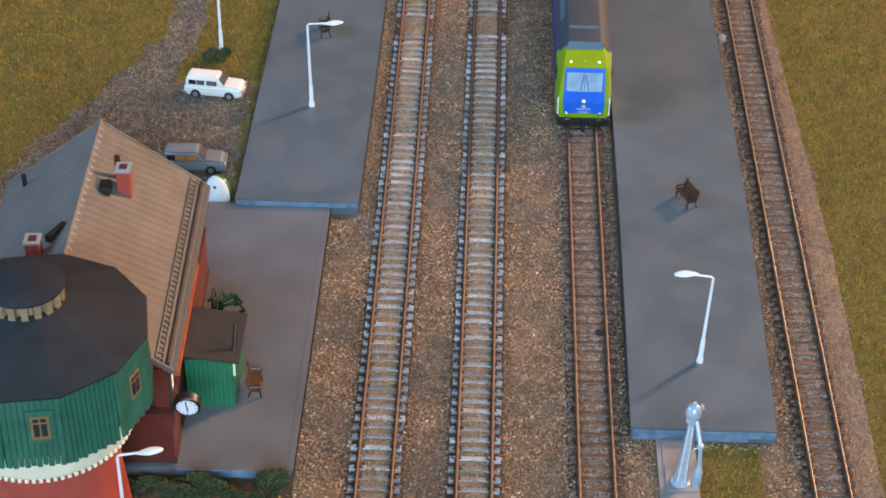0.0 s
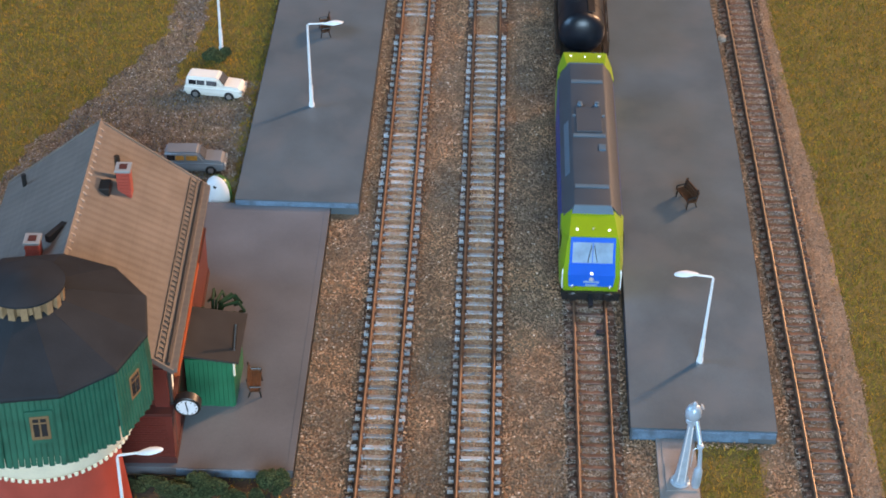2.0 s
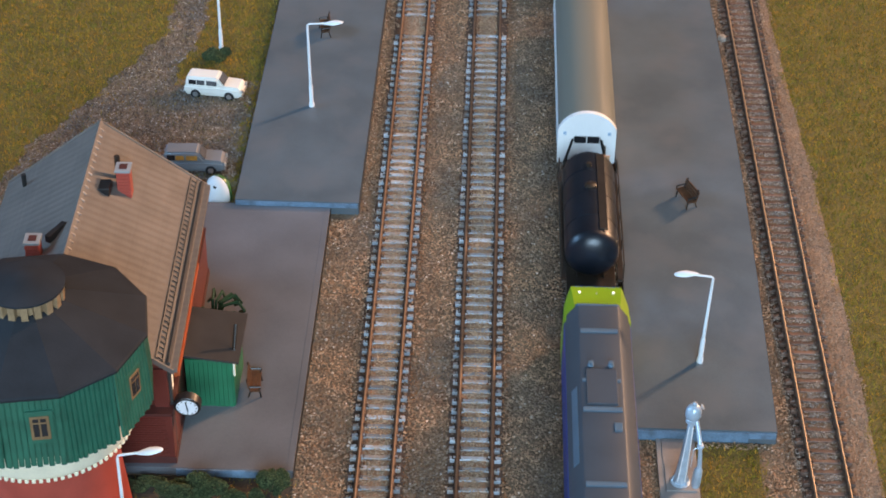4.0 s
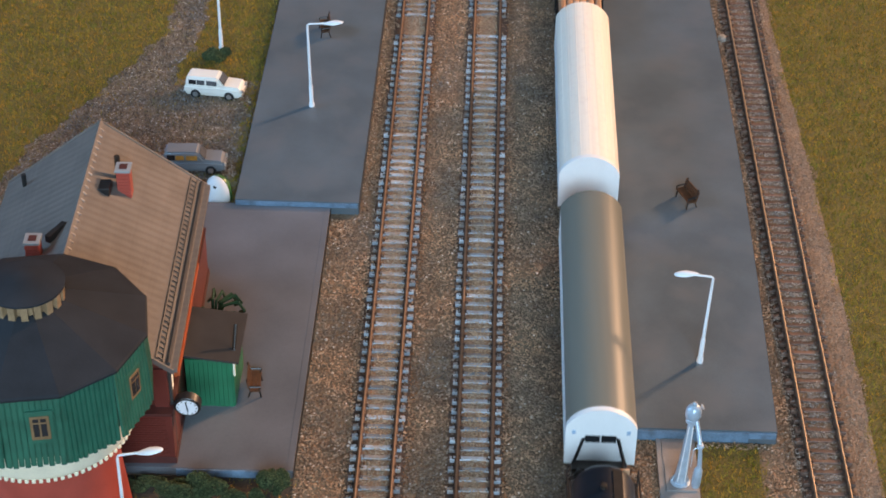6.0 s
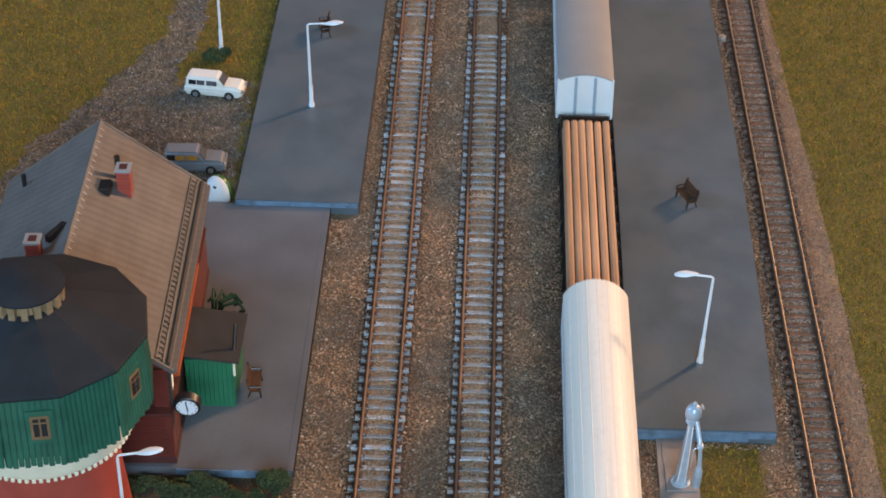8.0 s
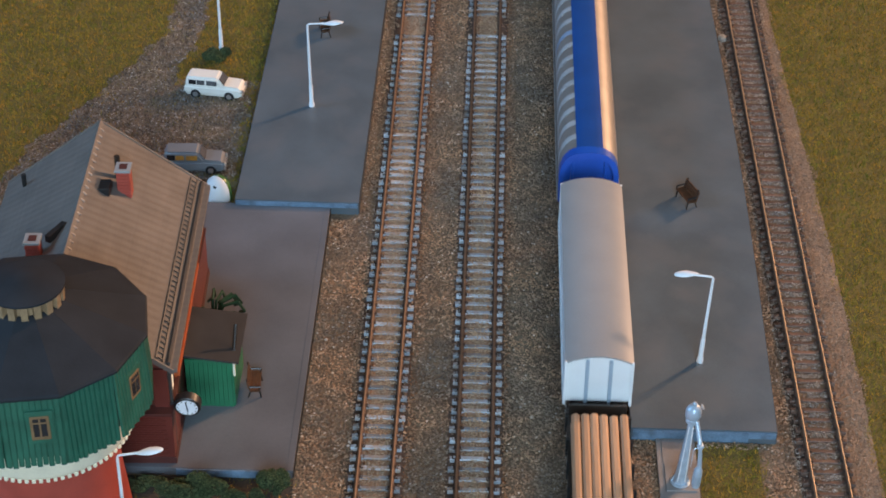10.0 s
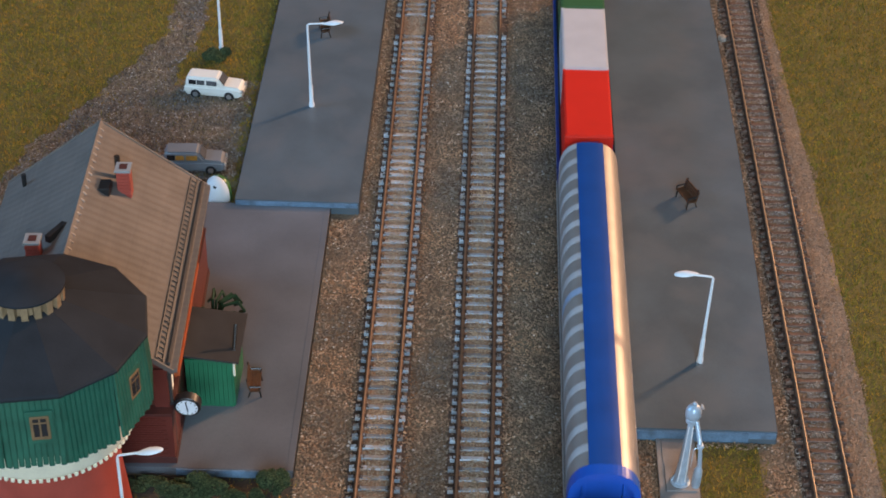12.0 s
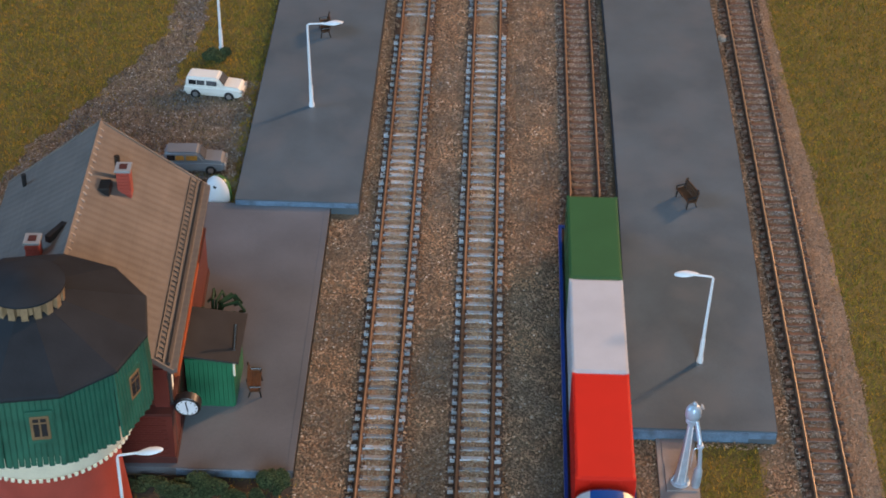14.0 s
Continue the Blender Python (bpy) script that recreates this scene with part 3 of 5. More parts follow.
def lawn_sheets():
    ys = [900 + 20 * k for k in range(21)] + [2980]
    solid("grass_mat", strip(lambda y: -330.2, lambda y: float(path_x(y) - path_half(y)) + 1, ys, 0.0, 0.28), "turf", "olive-brown grass mat laid on the board", "grass mat", kind="structure")
    ys = [1072 + 20 * k for k in range(12)] + [2980]
    solid("grass_mat", strip(lambda y: float(path_x(y) + path_half(y)) - 1, lambda y: -149.5, ys, 0.0, 0.28), "turf", "olive-brown grass mat laid on the board", "grass mat", kind="structure")


def strip(left, right, ys, z0, z1, bevel=0.0):
    """A flat bar along y whose two sides follow left(y) and right(y)."""
    bm = bmesh.new()
    rings = [[bm.verts.new(q) for q in ((left(y), y, z0), (right(y), y, z0), (right(y), y, z1), (left(y), y, z1))] for y in ys]
    bm.faces.new(rings[0][::-1])
    bm.faces.new(rings[-1])
    for a, b in zip(rings, rings[1:]):
        for i in range(4):
            bm.faces.new((a[i], a[(i + 1) % 4], b[(i + 1) % 4], b[i]))
    if bevel:
        es = [e for e in bm.edges if abs(e.verts[0].co.z - z1) < 1e-6 and abs(e.verts[1].co.z - z1) < 1e-6 and len({round(v.co.y, 3) for v in e.verts}) == 2]
        es = [e for e in es if abs(e.calc_face_angle(0)) > 0.5]
        bmesh.ops.bevel(bm, geom=es, offset=bevel, segments=2, affect="EDGES", profile=0.6)
    return bm


def platform(name, x0, x1, y0, y1, z, label, mat="asphalt", turn=0.0, bow=(0.0, 0.0)):
    """bow: how far the left and the right side bend out to the right along the first 450 mm."""
    t = thing(name, label, "platform", at((x0 + x1) / 2, y0, 0, 0, 0, turn), "station platforms", "structure")
    w = (x1 - x0) / 2

    def side(base, out):
        return lambda y: base + out * math.sin(math.pi * min(max(y / 450, 0), 1))
    ys = [15 * k for k in range(31)] + [y1 - y0]
    part("slab", strip(side(-w, bow[0]), side(w, bow[1]), ys, 0.05, z, 0.5), mat, t, "", smooth=True)
    for base, out in ((-w, bow[0]), (w, bow[1])):
        inner, outer = side(base - 0.3 if base < 0 else base - 0.8, out), side(base + 0.8 if base < 0 else base + 0.3, out)
        part("edge_strip", strip(inner, outer, [0.4] + ys[1:], 0.1, z - 0.12, 0.08), "edge_dark", t, "dark worn side edge")
    return t, w


def platforms():
    t, w = platform("platform_west", -148.3, -75.6, 924.3, 2200, 8.5, "long grey model platform with a worn blue-grey edge", turn=-0.37)
    part("end_board", box(-w + 0.5, w - 0.5, -0.9, 0.4, 5.1, 7.9, 0.2), "edge_blue", t, "blue-grey end face")
    t, w = platform("platform_east", 75.6, 149.2, 733.2, 2200, 8.5, "long grey island platform with a chipped blue-grey end", bow=(1.6, 3.0))
    part("end_board", box(-w + 1, w - 14, -1.1, 0.4, 1.6, 7.6, 0.3), "edge_blue", t, "blue-grey end face, chipped at the bottom")
    part("end_board", box(w - 14, w - 0.3, -1.1, 0.4, 4.0, 7.6, 0.3), "edge_blue", t, "blue-grey end face, chipped at the bottom")
    t = thing("platform_station", "smooth warm-grey station forecourt slab with a kerb line", "platform", at(-145, 697, 0), "station platforms", "structure")
    part("slab", box(-110, 52.5, 0, 229, 0.05, 5, 0.4), "paving", t)
    part("kerb", box(49.6, 52.9, 0.3, 228.5, 3.0, 5.15, 0.2), "paving", t, "narrow pale kerb strip")
    part("joint", box(52.6, 53.1, 0.5, 228, 0.3, 4.4), "ink", t, "dark gap along the kerb")
    part("kerb", box(-5, 40, -0.9, 0.2, 0.3, 4.7, 0.2), "edge_blue", t, "blue-grey front face")


# ---------------------------------------------------------------- platform furniture
def lamp_post(m, label, tall=58, arm=17, glow_dir=1):
    t = thing("street_lamp", label, "street lamp", m, "street lamps")
    part("base", lathe([(1.8, 0), (1.8, 2.2), (1.35, 3.6), (1.25, 15), (1.0, 16)], 12), "lamp_white", t, "thicker white foot", smooth=True)
    part("mast", lathe([(0.98, 15), (0.72, tall - 0.4)], 10), "lamp_white", t, smooth=True)
    pts = [(0, 0, tall - 4)] + [(glow_dir * 1.6 * (1 - math.cos(a)), 0, tall - 0.4 + 1.6 * math.sin(a)) for a in (0.0, 0.5, 1.0, 1.5)] + [(glow_dir * arm * 0.55, 0, tall + 1.7)]
    part("arm", pipe(pts[1:], 0.62, 8), "lamp_white", t, smooth=True)
    bm = bmesh.new()
    bmesh.ops.create_uvsphere(bm, u_segments=16, v_segments=8, radius=1)
    for v in bm.verts:
        k = 1.0 - 0.45 * max(0.0, -v.co.x)
        v.co = Vector((v.co.x * 6.6, v.co.y * 2.6 * k, v.co.z * (1.5 if v.co.z > 0 else 0.9) * k))
    hm = at(glow_dir * (arm - 3.2), 0, tall + 1.9, 0, -6 * glow_dir, 0 if glow_dir > 0 else 180)
    part("lamp_head", bm, "lamp_white", t, "oval white lamp head", hm, True)
    return t


def bench(m, label):
    t = thing("bench", label, "bench", m, "platform benches")
    for i in range(3):
        part("seat_slat", box(-7.8, 7.8, -4.4 + i * 2.6, -1.9 + i * 2.6, 5.2, 5.9, 0.15), "bench_wood", t)
    for i in range(3):
        part("back_slat", box(-7.8, 7.8, 3.2 + i * 0.7, 4.0 + i * 0.7, 6.0 + i * 2.1, 8.05 + i * 2.1, 0.15), "bench_wood", t)
    for s in (-6.3, 6.3):
        bm = pipe([(s, -4.6, 0), (s, -3.6, 5.0), (s, 3.0, 5.0), (s, 5.6, 13.2)], 0.6, 6)
        pipe([(s, 4.8, 0), (s, 2.8, 5.0)], 0.5, 6, bm)
        pipe([(s * 1.12, 3.4, 8.2), (s * 1.12, -4.2, 8.0), (s * 1.05, -3.6, 5.0)], 0.5, 6, bm)
        part("iron_frame", bm, "black", t, "black cast bench frame")
    t.scale = (1.06, 0.7, 0.92)
    return t


def water_crane():
    t = thing("water_crane", "silver-grey railway water crane with a hanging spout on a plinth", "water crane", at(98.6, 700, 3.4, 1.5, 3.2, 0))
    part("foot", lathe([(4.9, 0), (4.9, 0.7), (4.3, 0.9), (3.4, 0.9)], 24), "silver", t, "flat ring foot", smooth=True)
    for k in range(8):
        part("foot_rib", hull([(x, y, z) for y in (-0.25, 0.25) for x, z in ((2.8, 0.8), (4.6, 0.8), (2.8, 6.0))]), "silver", t, "", Matrix.Rotation(k * math.pi / 4, 4, "Z"))
    part("column", lathe([(3.5, 0.6), (3.1, 6), (2.3, 20), (1.6, 35), (1.6, 41.5)], 20), "silver", t, "tapered standpipe", smooth=True)
    for a in (-1.05, -2.1):
        part("ladder_rod", rod((3.6 * math.cos(a), 3.6 * math.sin(a), 3), (1.9 * math.cos(a), 1.9 * math.sin(a), 38), 0.3), "white", t)
    part("collar", lathe([(2.4, 40), (3.1, 40.6), (3.1, 42.4), (2.4, 43)], 20), "silver", t, "flanged collar", smooth=True)
    part("bonnet", lathe([(2.4, 42.6), (3.5, 43.4), (3.9, 45), (3.9, 47.4), (3.3, 49.2), (2.2, 50.4), (1.2, 50.9), (1.2, 52.2), (0.5, 52.8), (0, 52.8)], 20), "silver", t, "domed valve head", smooth=True)
    part("valve_wheel", lathe([(1.0, -0.4), (1.6, 0), (1.0, 0.4)], 14), "silver", t, "", at(3.6, -1.5, 51.5, 0, 60, 0), True)
    part("arm", rod((2.2, -1.5, 42), (4.6, -8.0, 33), 1.15, 10), "silver", t, "grey slanted arm", smooth=True)
    part("elbow", lathe([(0, -1.8), (1.3, -1.3), (1.8, 0), (1.3, 1.3), (0, 1.8)], 14), "silver", t, "", at(4.8, -8.3, 32.2), True)
    part("chain", pipe([(4.4, -8.4, 31.5), (1.8, -8.8, 30.5), (1.9, -9.2, 19)], 0.22, 5), "silver", t, "thin pull chain")
    part("spout", rod((4.9, -8.5, 31.5), (6.2, -9.6, 18), 1.0, 10, None, 1.25), "silver", t, "grey spout pipe", smooth=True)
    part("spout_bag", lathe([(1.2, 13), (2.1, 11), (2.35, 6), (2.3, 2), (1.9, 0)], 16), "silver", t, "pale leather hose end", at(5.8, -9.8, 7), True)
    p = thing("crane_plinth", "grey stepped concrete plinth under the water crane", "plinth", at(98.2, 709, 0))
    part("lower_slab", box(-9.8, 9.8, -24, 24.6, 0.1, 2.6, 0.3), "concrete", p)
    part("upper_slab", box(-6.6, 8.8, -15.5, 3.5, 2.55, 3.4, 0.25), "concrete", p)
    part("upper_slab", box(-7.2, 8.6, 3.6, 23, 2.55, 3.0, 0.25), "concrete", p)


def hedge(m, sx, sy, sz, n, label, seed, name="bush"):
    t = thing(name, label, "bush", m, "bushes")
    rng = np.random.default_rng(seed)
    part("stem", pipe([(0, 0, 0), (0.4, 0.2, sz * 0.6)], 0.9, 6), "bench_wood", t)
    cl = rng.normal(0, 0.45, (9, 3)) * (sx, sy, 0) + np.stack([0 * np.arange(9.), 0 * np.arange(9.), rng.uniform(sz * 0.3, sz * 0.75, 9)], 1)
    d = rng.normal(0, 1, (n, 3))
    d /= np.linalg.norm(d, axis=1)[:, None]
    p = cl[rng.integers(0, 9, n)] + d * rng.uniform(0.6, 1.0, (n, 1)) * (sx * 0.45, sy * 0.45, sz * 0.34)
    p[:, 2] = np.abs(p[:, 2])
    s = rng.uniform(0.3, 0.75, n)
    ob = scatter("crown", p, s, "foliage", "dark green foam foliage", "", seed=seed)
    ob.parent = t
    if "category" in ob:
        del ob["category"]


# ---------------------------------------------------------------- station
def station():
    t = thing("station_building", "red brick model station with a tan shingled gable roof", "station building", at(-202, 703.5, 5, 0, 0, 1.7))
    H, E, R, L = 49.0, 57.5, 98.0, 154.0  # half width of walls, eave height, ridge height, length
    slope = (R - E) / (H + 5)
    part("wall", prism([(-H, 0), (H, 0), (H, E - 1), (0, R - 4), (-H, E - 1)], 2, L - 4), "brick", t, "red brick walls")
    part("lower_wall", box(-H - 2.0, H + 2.6, -4.4, L - 4, 0, 30.8, 0.4), "brick", t, "projecting red brick lower storey")
    part("plinth", box(-H - 2.6, H + 3.2, -5.0, L - 3, 0, 4, 0.3), "brick_dark", t, "darker brick base course")
    part("cornice", box(-H - 2.8, H + 3.2, -5.0, L - 3, 30.5, 32.0, 0.2), "brick_dark", t, "thin string course")
    # brick courses on the two visible walls
    me = mesh_of("brick", box(-1.4, 1.4, -0.3, 0.3, -0.6, 0.6, 0), "brick")
    for r in range(34):
        z = 6.0 + r * 1.5
        if 29.5 < z < 32.8 or z > E - 3:
            continue
        for c in range(9):
            x = H - 1.8 - c * 3.1 - (1.55 if r % 2 else 0)
            part("brick", me, "brick", t, "", at(x, 1.75 if z > 31 else -4.55, z))
    part("pilaster", box(H - 6, H + 1.2, 0.6, 8, 5, E - 2, 0.3), "brick", t, "corner pilaster of red brick")
    # roof slopes with courses of shingles
    for s, name in ((1, "roof_slope"), (-1, "roof_slope")):
        pr = [(0, R), (s * (H + 5), E - 0), (s * (H + 5), E - 2.2), (0, R - 2.6)]
        rf = part(name, prism(pr, -2, L), "shingle", t, "tan shingled roof slope")
        n = 34
        length = math.hypot(H + 5, R - E)
        ang = math.atan2(R - E, H + 5)
        for k in range(n):
            f0 = k / n
            bm = bmesh.new()
            w = length / n
            x0 = f0 * (H + 5)
            z0 = R - f0 * (R - E)
            x1 = (f0 + 1.06 / n) * (H + 5)
            z1 = R - (f0 + 1.06 / n) * (R - E)
            prism([(s * x0, z0 + 0.05), (s * x1, z1 + 0.3), (s * x1, z1 - 0.1), (s * x0, z0 - 0.3)], -2.2, L + 0.2, bm)
            part("shingle_course", bm, "shingle", rf)
        for yb in (-2.9, L + 0.3):
            part("bargeboard", prism([(0, R + 0.9), (s * (H + 5.4), E + 0.6), (s * (H + 5.4), E - 2.4), (0, R - 2.6)], yb, yb + 1.0), "shingle", t, "tan bargeboard")
    part("ridge_cap", prism([(-1.5, R - 0.6), (0, R + 1.0), (1.5, R - 0.6)], -2.4, L + 0.5), "shingle", t, "tan ridge cap")
    for k in range(26):
        part("ridge_tile", hull([(x, k * 5.9 + d, z) for d in (-0.5, 0.5) for x, z in ((0.8, R + 0.4), (2.6, R - 1.1), (2.6, R - 2.0), (0.8, R - 1.2))]), "ridge_lit", t)
    # gutter with its snow ladder, and the outer eave board
    xg = H + 2.6
    part("gutter", pipe([(xg, -1, E + 2.9), (xg, L - 1, E + 2.9)], 1.2, 8), "tin", t, "dark grey gutter pipe")
    lie = Matrix.Translation((xg - 4.3, 0, E + 5.3)) @ Matrix.Rotation(math.atan2(R - E, H + 5), 4, "Y")
    for d in (-1.9, 1.9):
        part("snow_rail", box(d - 0.32, d + 0.32, -1, L - 1, 0.1, 0.9, 0, None, lie), "tin", t, "grey snow ladder rail")
    for k in range(38):
        part("snow_bar", box(-1.7, 1.7, k * 4.05, k * 4.05 + 0.75, 0.25, 0.75, 0, None, lie), "tin", t)
    part("eave_board", box(H + 3.5, H + 6.8, -2, L, E - 1.6, E + 0.9, 0.3), "shingle", t, "pale eave board")
    # timber frame of the platform side
    for y in (24, 62, 96, 120):
        part("bracket", pipe([(H + 0.6, y, 14), (H + 0.8, y, 52)], 1.3, 4), "orange", t, "orange-red timber post")
        part("bracket", pipe([(H + 0.8, y, 30), (H + 5.5, y, 54)], 1.1, 4), "orange", t, "orange-red slanted strut")
    part("beam", box(H + 4.2, H + 7.1, 2, 90, 50.5, 53.5, 0.3), "orange", t, "long orange-red eave beam")
    part("gable_board", pipe([(H + 2, 66, 40), (H + 6.5, 86, 53), (H + 2, 106, 40)], 0.9, 4), "orange", t, "orange-red gable board")
    for y in (12, 40, 78):
        w = part("window", box(H + 0.1, H + 0.9, y, y + 12, 18, 42, 0.2), "cream", t, "cream framed window")
        part("pane", box(H + 0.85, H + 1.1, y + 1.5, y + 5.5, 20, 40), "glow_window", w, "pane with a warm glow in its material")
        part("pane", box(H + 0.85, H + 1.1, y + 6.5, y + 10.5, 20, 40), "dark_glass", w)
    part("drain_pipe", pipe([(H + 1.8, 4, E), (H + 1.9, 4, 0)], 1.0, 8), "tin", t, "grey downpipe")

    def chimney(x, y, tall, label):
        z = R - abs(x) * slope
        c = part("chimney", box(x - 3.4, x + 3.4, y - 3.7, y + 3.7, z - 7, z + tall, 0.2), "shaft_red", t, label)
        part("chimney_cap", box(x - 4.1, x + 4.1, y - 4.4, y + 4.4, z + tall, z + tall + 1.4, 0.2), "pale_grey", c, "whitish chimney cap")
        part("flue", box(x - 2.0, x + 2.0, y - 2.4, y + 2.4, z + tall + 1.2, z + tall + 1.6), "brick_dark", c, "dark red flue opening")
        me2 = mesh_of("brick", box(-1.45, 1.45, -0.25, 0.25, -0.7, 0.7), "shaft_red")
        for r in range(int((tall + 3) / 2)):
            for q in (-1.75, 1.65):
                part("brick", me2, "shaft_red", c, "", at(x + q + (0.5 if r % 2 else -0.3), y - 3.75, z - 3 + r * 2))
    chimney(18.2, 110, 13.5, "square red brick chimney")
    chimney(-18, 50, 11, "square red brick chimney")
    part("vent_pipe", rod((14, 117, R - 12), (14, 117, R + 3), 1.5, 10), "soot", t, "dark brown stub behind the chimney")
    part("vent_pipe", rod((-41, 138, E + 5), (-41, 138, E + 17), 1.3, 10), "black", t, "black vent pipe")
    part("roof_hatch", box(6.8, 12.4, 97, 106, R - 8.8, R - 3.8, 0.6, None, Matrix()), "black", t, "small black roof ladder hatch")
    part("roof_hatch", box(-1.4, 1.4, -7, 7, -2.5, 1.6, 0.3, None, Matrix.Translation((-8.5, 60, R - 4.0)) @ Matrix.Rotation(radians(-28), 4, "Z")), "black", t, "small black roof vent")
    # wall clock on its bracket
    c = thing("station_clock", "round double-faced station clock with a black rim", "clock", at(-143.5, 708.5, 37.0, 99, 0, 0))
    part("bracket", rod((-10, 0, 0), (-5, 0, 0), 1.2), "black", c, "black wall bracket")
    part("case", lathe([(6.2, -2.6), (6.6, -2.2), (6.6, 2.2), (6.2, 2.6)], 28), "black", c, "black round case", smooth=True)
    d = part("dial", lathe([(5.3, 2.5), (5.3, 2.75), (5.2, 2.8)], 28), "dial", c, "white dial")
    for k in range(12):
        a = k * math.pi / 6
        part("tick", box(4.2, 5.0, -0.2, 0.2, 2.8, 2.95, 0, None, Matrix.Rotation(a, 4, "Z")), "ink", d)
    part("long_pointer", box(-0.3, 0.3, -0.8, 4.4, 2.95, 3.1, 0, None, Matrix.Rotation(0.1, 4, "Z")), "ink", d)
    part("short_pointer", box(-0.35, 0.35, -3.0, 0.6, 2.95, 3.1, 0, None, Matrix.Rotation(0.1, 4, "Z")), "ink", d)


def shed():
    t = thing("platform_shed", "small green board shed with a dark flat roof", "shed", at(-137.5, 744, 5))
    part("wall", box(-13, 11, 0.5, 33, 0, 30), "shed_green", t, "green boarded walls")
    for k in range(10):
        bm = box(-13 + k * 2.37 + 0.1, -13 + k * 2.37 + 2.1, -0.1, 0.6, 0, 30.5)
        part("board", bm, "shed_green", t)
    for k in range(13):
        bm = box(10.9, 11.5, 1 + k * 2.5, 3.2 + k * 2.5, 0, 30 + 0)
        part("board", bm, "shed_green", t)
    part("roof", hull([(-15, -4, 35.2), (15, -4, 31.4), (15, 36, 31.4), (-15, 36, 35.2), (-15, -4, 36.4), (15, -4, 32.6), (15, 36, 32.6), (-15, 36, 36.4)]), "shed_roof", t, "dark grey felt roof")
    part("stove_pipe", rod((11.4, 5, 31.6), (12.0, 14, 43), 1.0, 8), "soot", t, "thin dark stove pipe")
    part("door_post", box(11.4, 12.4, 0.4, 1.6, 20, 31.5), "cream", t, "pale corner post")


def pot_plant():
    t = thing("potted_plant", "dark green arching potted plant beside the shed", "plant", at(-143.5, 794, 5))
    part("pot", lathe([(2.6, 0), (3.4, 5), (3.0, 5.2)], 14), "bench_wood", t, smooth=True)
    rng = random.Random(4)
    for k in range(24):
        a = k * 2.4
        l = rng.uniform(10, 19)
        h = rng.uniform(14, 27)
        pts = [(0, 0, 5), (math.cos(a) * l * 0.35, math.sin(a) * l * 0.35, h), (math.cos(a) * l * 0.8, math.sin(a) * l * 0.8, h + 1), (math.cos(a) * l, math.sin(a) * l, h - 6), (math.cos(a + 0.25) * l * 0.92, math.sin(a + 0.25) * l * 0.92, h - 9)]
        part("leaf", pipe(pts, 0.85, 5), "leaf", t)


# ---------------------------------------------------------------- water tower
def water_tower():
    t = thing("water_tower", "twelve-sided water tower, green boarded tank over a brick shaft", "water tower", at(-202, 665, 0))
    N, off = 12, radians(-5)
    part("shaft", lathe([(36.0, 0), (33.4, 30), (32, 62)], 40), "shaft_red", t, "smooth red brick shaft", smooth=True)
    prof = [(32.0, 57.5), (36.5, 59.5), (40.2, 62), (41.6, 64.5), (41.6, 75), (44.5, 81)]
    part("cornice", lathe(prof, 48), "cream", t, "cream rounded cornice", smooth=True)
    me = mesh_of("dentil", box(-0.85, 0.85, -0.6, 0.7, -1.0, 0.9, 0.3), "cream")
    for k in range(80):
        a = 2 * math.pi * k / 80
        part("dentil", me, "cream", t, "", at(40.4 * math.cos(a), 40.4 * math.sin(a), 61.6, 0, 0, math.degrees(a) - 90))
    part("tank", lathe([(47.6, 80.5), (49.6, 118)], N, None, off), "green", t, "green boarded tank")
    # corrugated boards, facet by facet
    for f in range(N):
        a0, a1 = off + 2 * math.pi * f / N, off + 2 * math.pi * (f + 1) / N
        mid = (a0 + a1) / 2
        deg = math.degrees(mid)
        if not (-150 < (deg + 180) % 360 - 180 < 60):
            continue
        wide = 50.0 * math.sin(math.pi / N) * 2
        apo = 47.6 * math.cos(math.pi / N)
        nb, deep = (10, 0.18) if f == 9 else (11, 1.05)
        for k in range(nb):
            x = -wide / 2 + (k + 0.5) * wide / nb
            bm = prism([(-1.2, 0), (1.2, 0), (0.7, -deep), (-0.7, -deep)], 0, 39.5 + (k % 2) * 0.9)
            bm.transform(Matrix.Translation((apo, x, 119)) @ Matrix.Rotation(radians(90), 4, "Z") @ Matrix.Rotation(radians(-90 - 2.7), 4, "X"))
            bm.transform(Matrix.Rotation(mid, 4, "Z") @ Matrix.Translation((2.2, 0, 0)))
            part("board", bm, "green", t)
        bm = box(apo - 1.5, apo + 1.5, wide / 2 - 1.6, wide / 2 + 1.0, 77, 100)
        bm.transform(Matrix.Rotation(mid, 4, "Z"))
        part("corner_foot", bm, "green", t)
        if f in (9, 11):
            dy, dz = (3.7, 4.5) if f == 9 else (1.5, 2.5)
            face = Matrix.Rotation(mid, 4, "Z") @ Matrix.Translation((-1.0, dy, dz))
            w = part("window", box(49.2, 51.5, -4.2, 4.2, 90, 103, 0.3, None, face), "frame_brown", t, "small brown framed window")
            for yy in (-2.9, 0.4):
                part("pane", box(51.4, 51.7, yy, yy + 2.5, 92, 99, 0, None, face), "dark_glass", w)
                part("pane", box(51.4, 51.7, yy, yy + 2.5, 100, 101.8, 0, None, face), "dark_glass", w)
            part("window_frame", box(49.0, 51.0, -6, 6, 87.5, 105.5, 0.3, None, face), "green", t, "raised green surround")
    part("roof", lathe([(53.3, 117.6), (53.5, 118.8), (52.7, 119.6), (15.5, 134.5)], N, None, off), "slate", t, "dark grey twelve-sided roof")
    for f in range(N):
        a = off + 2 * math.pi * f / N
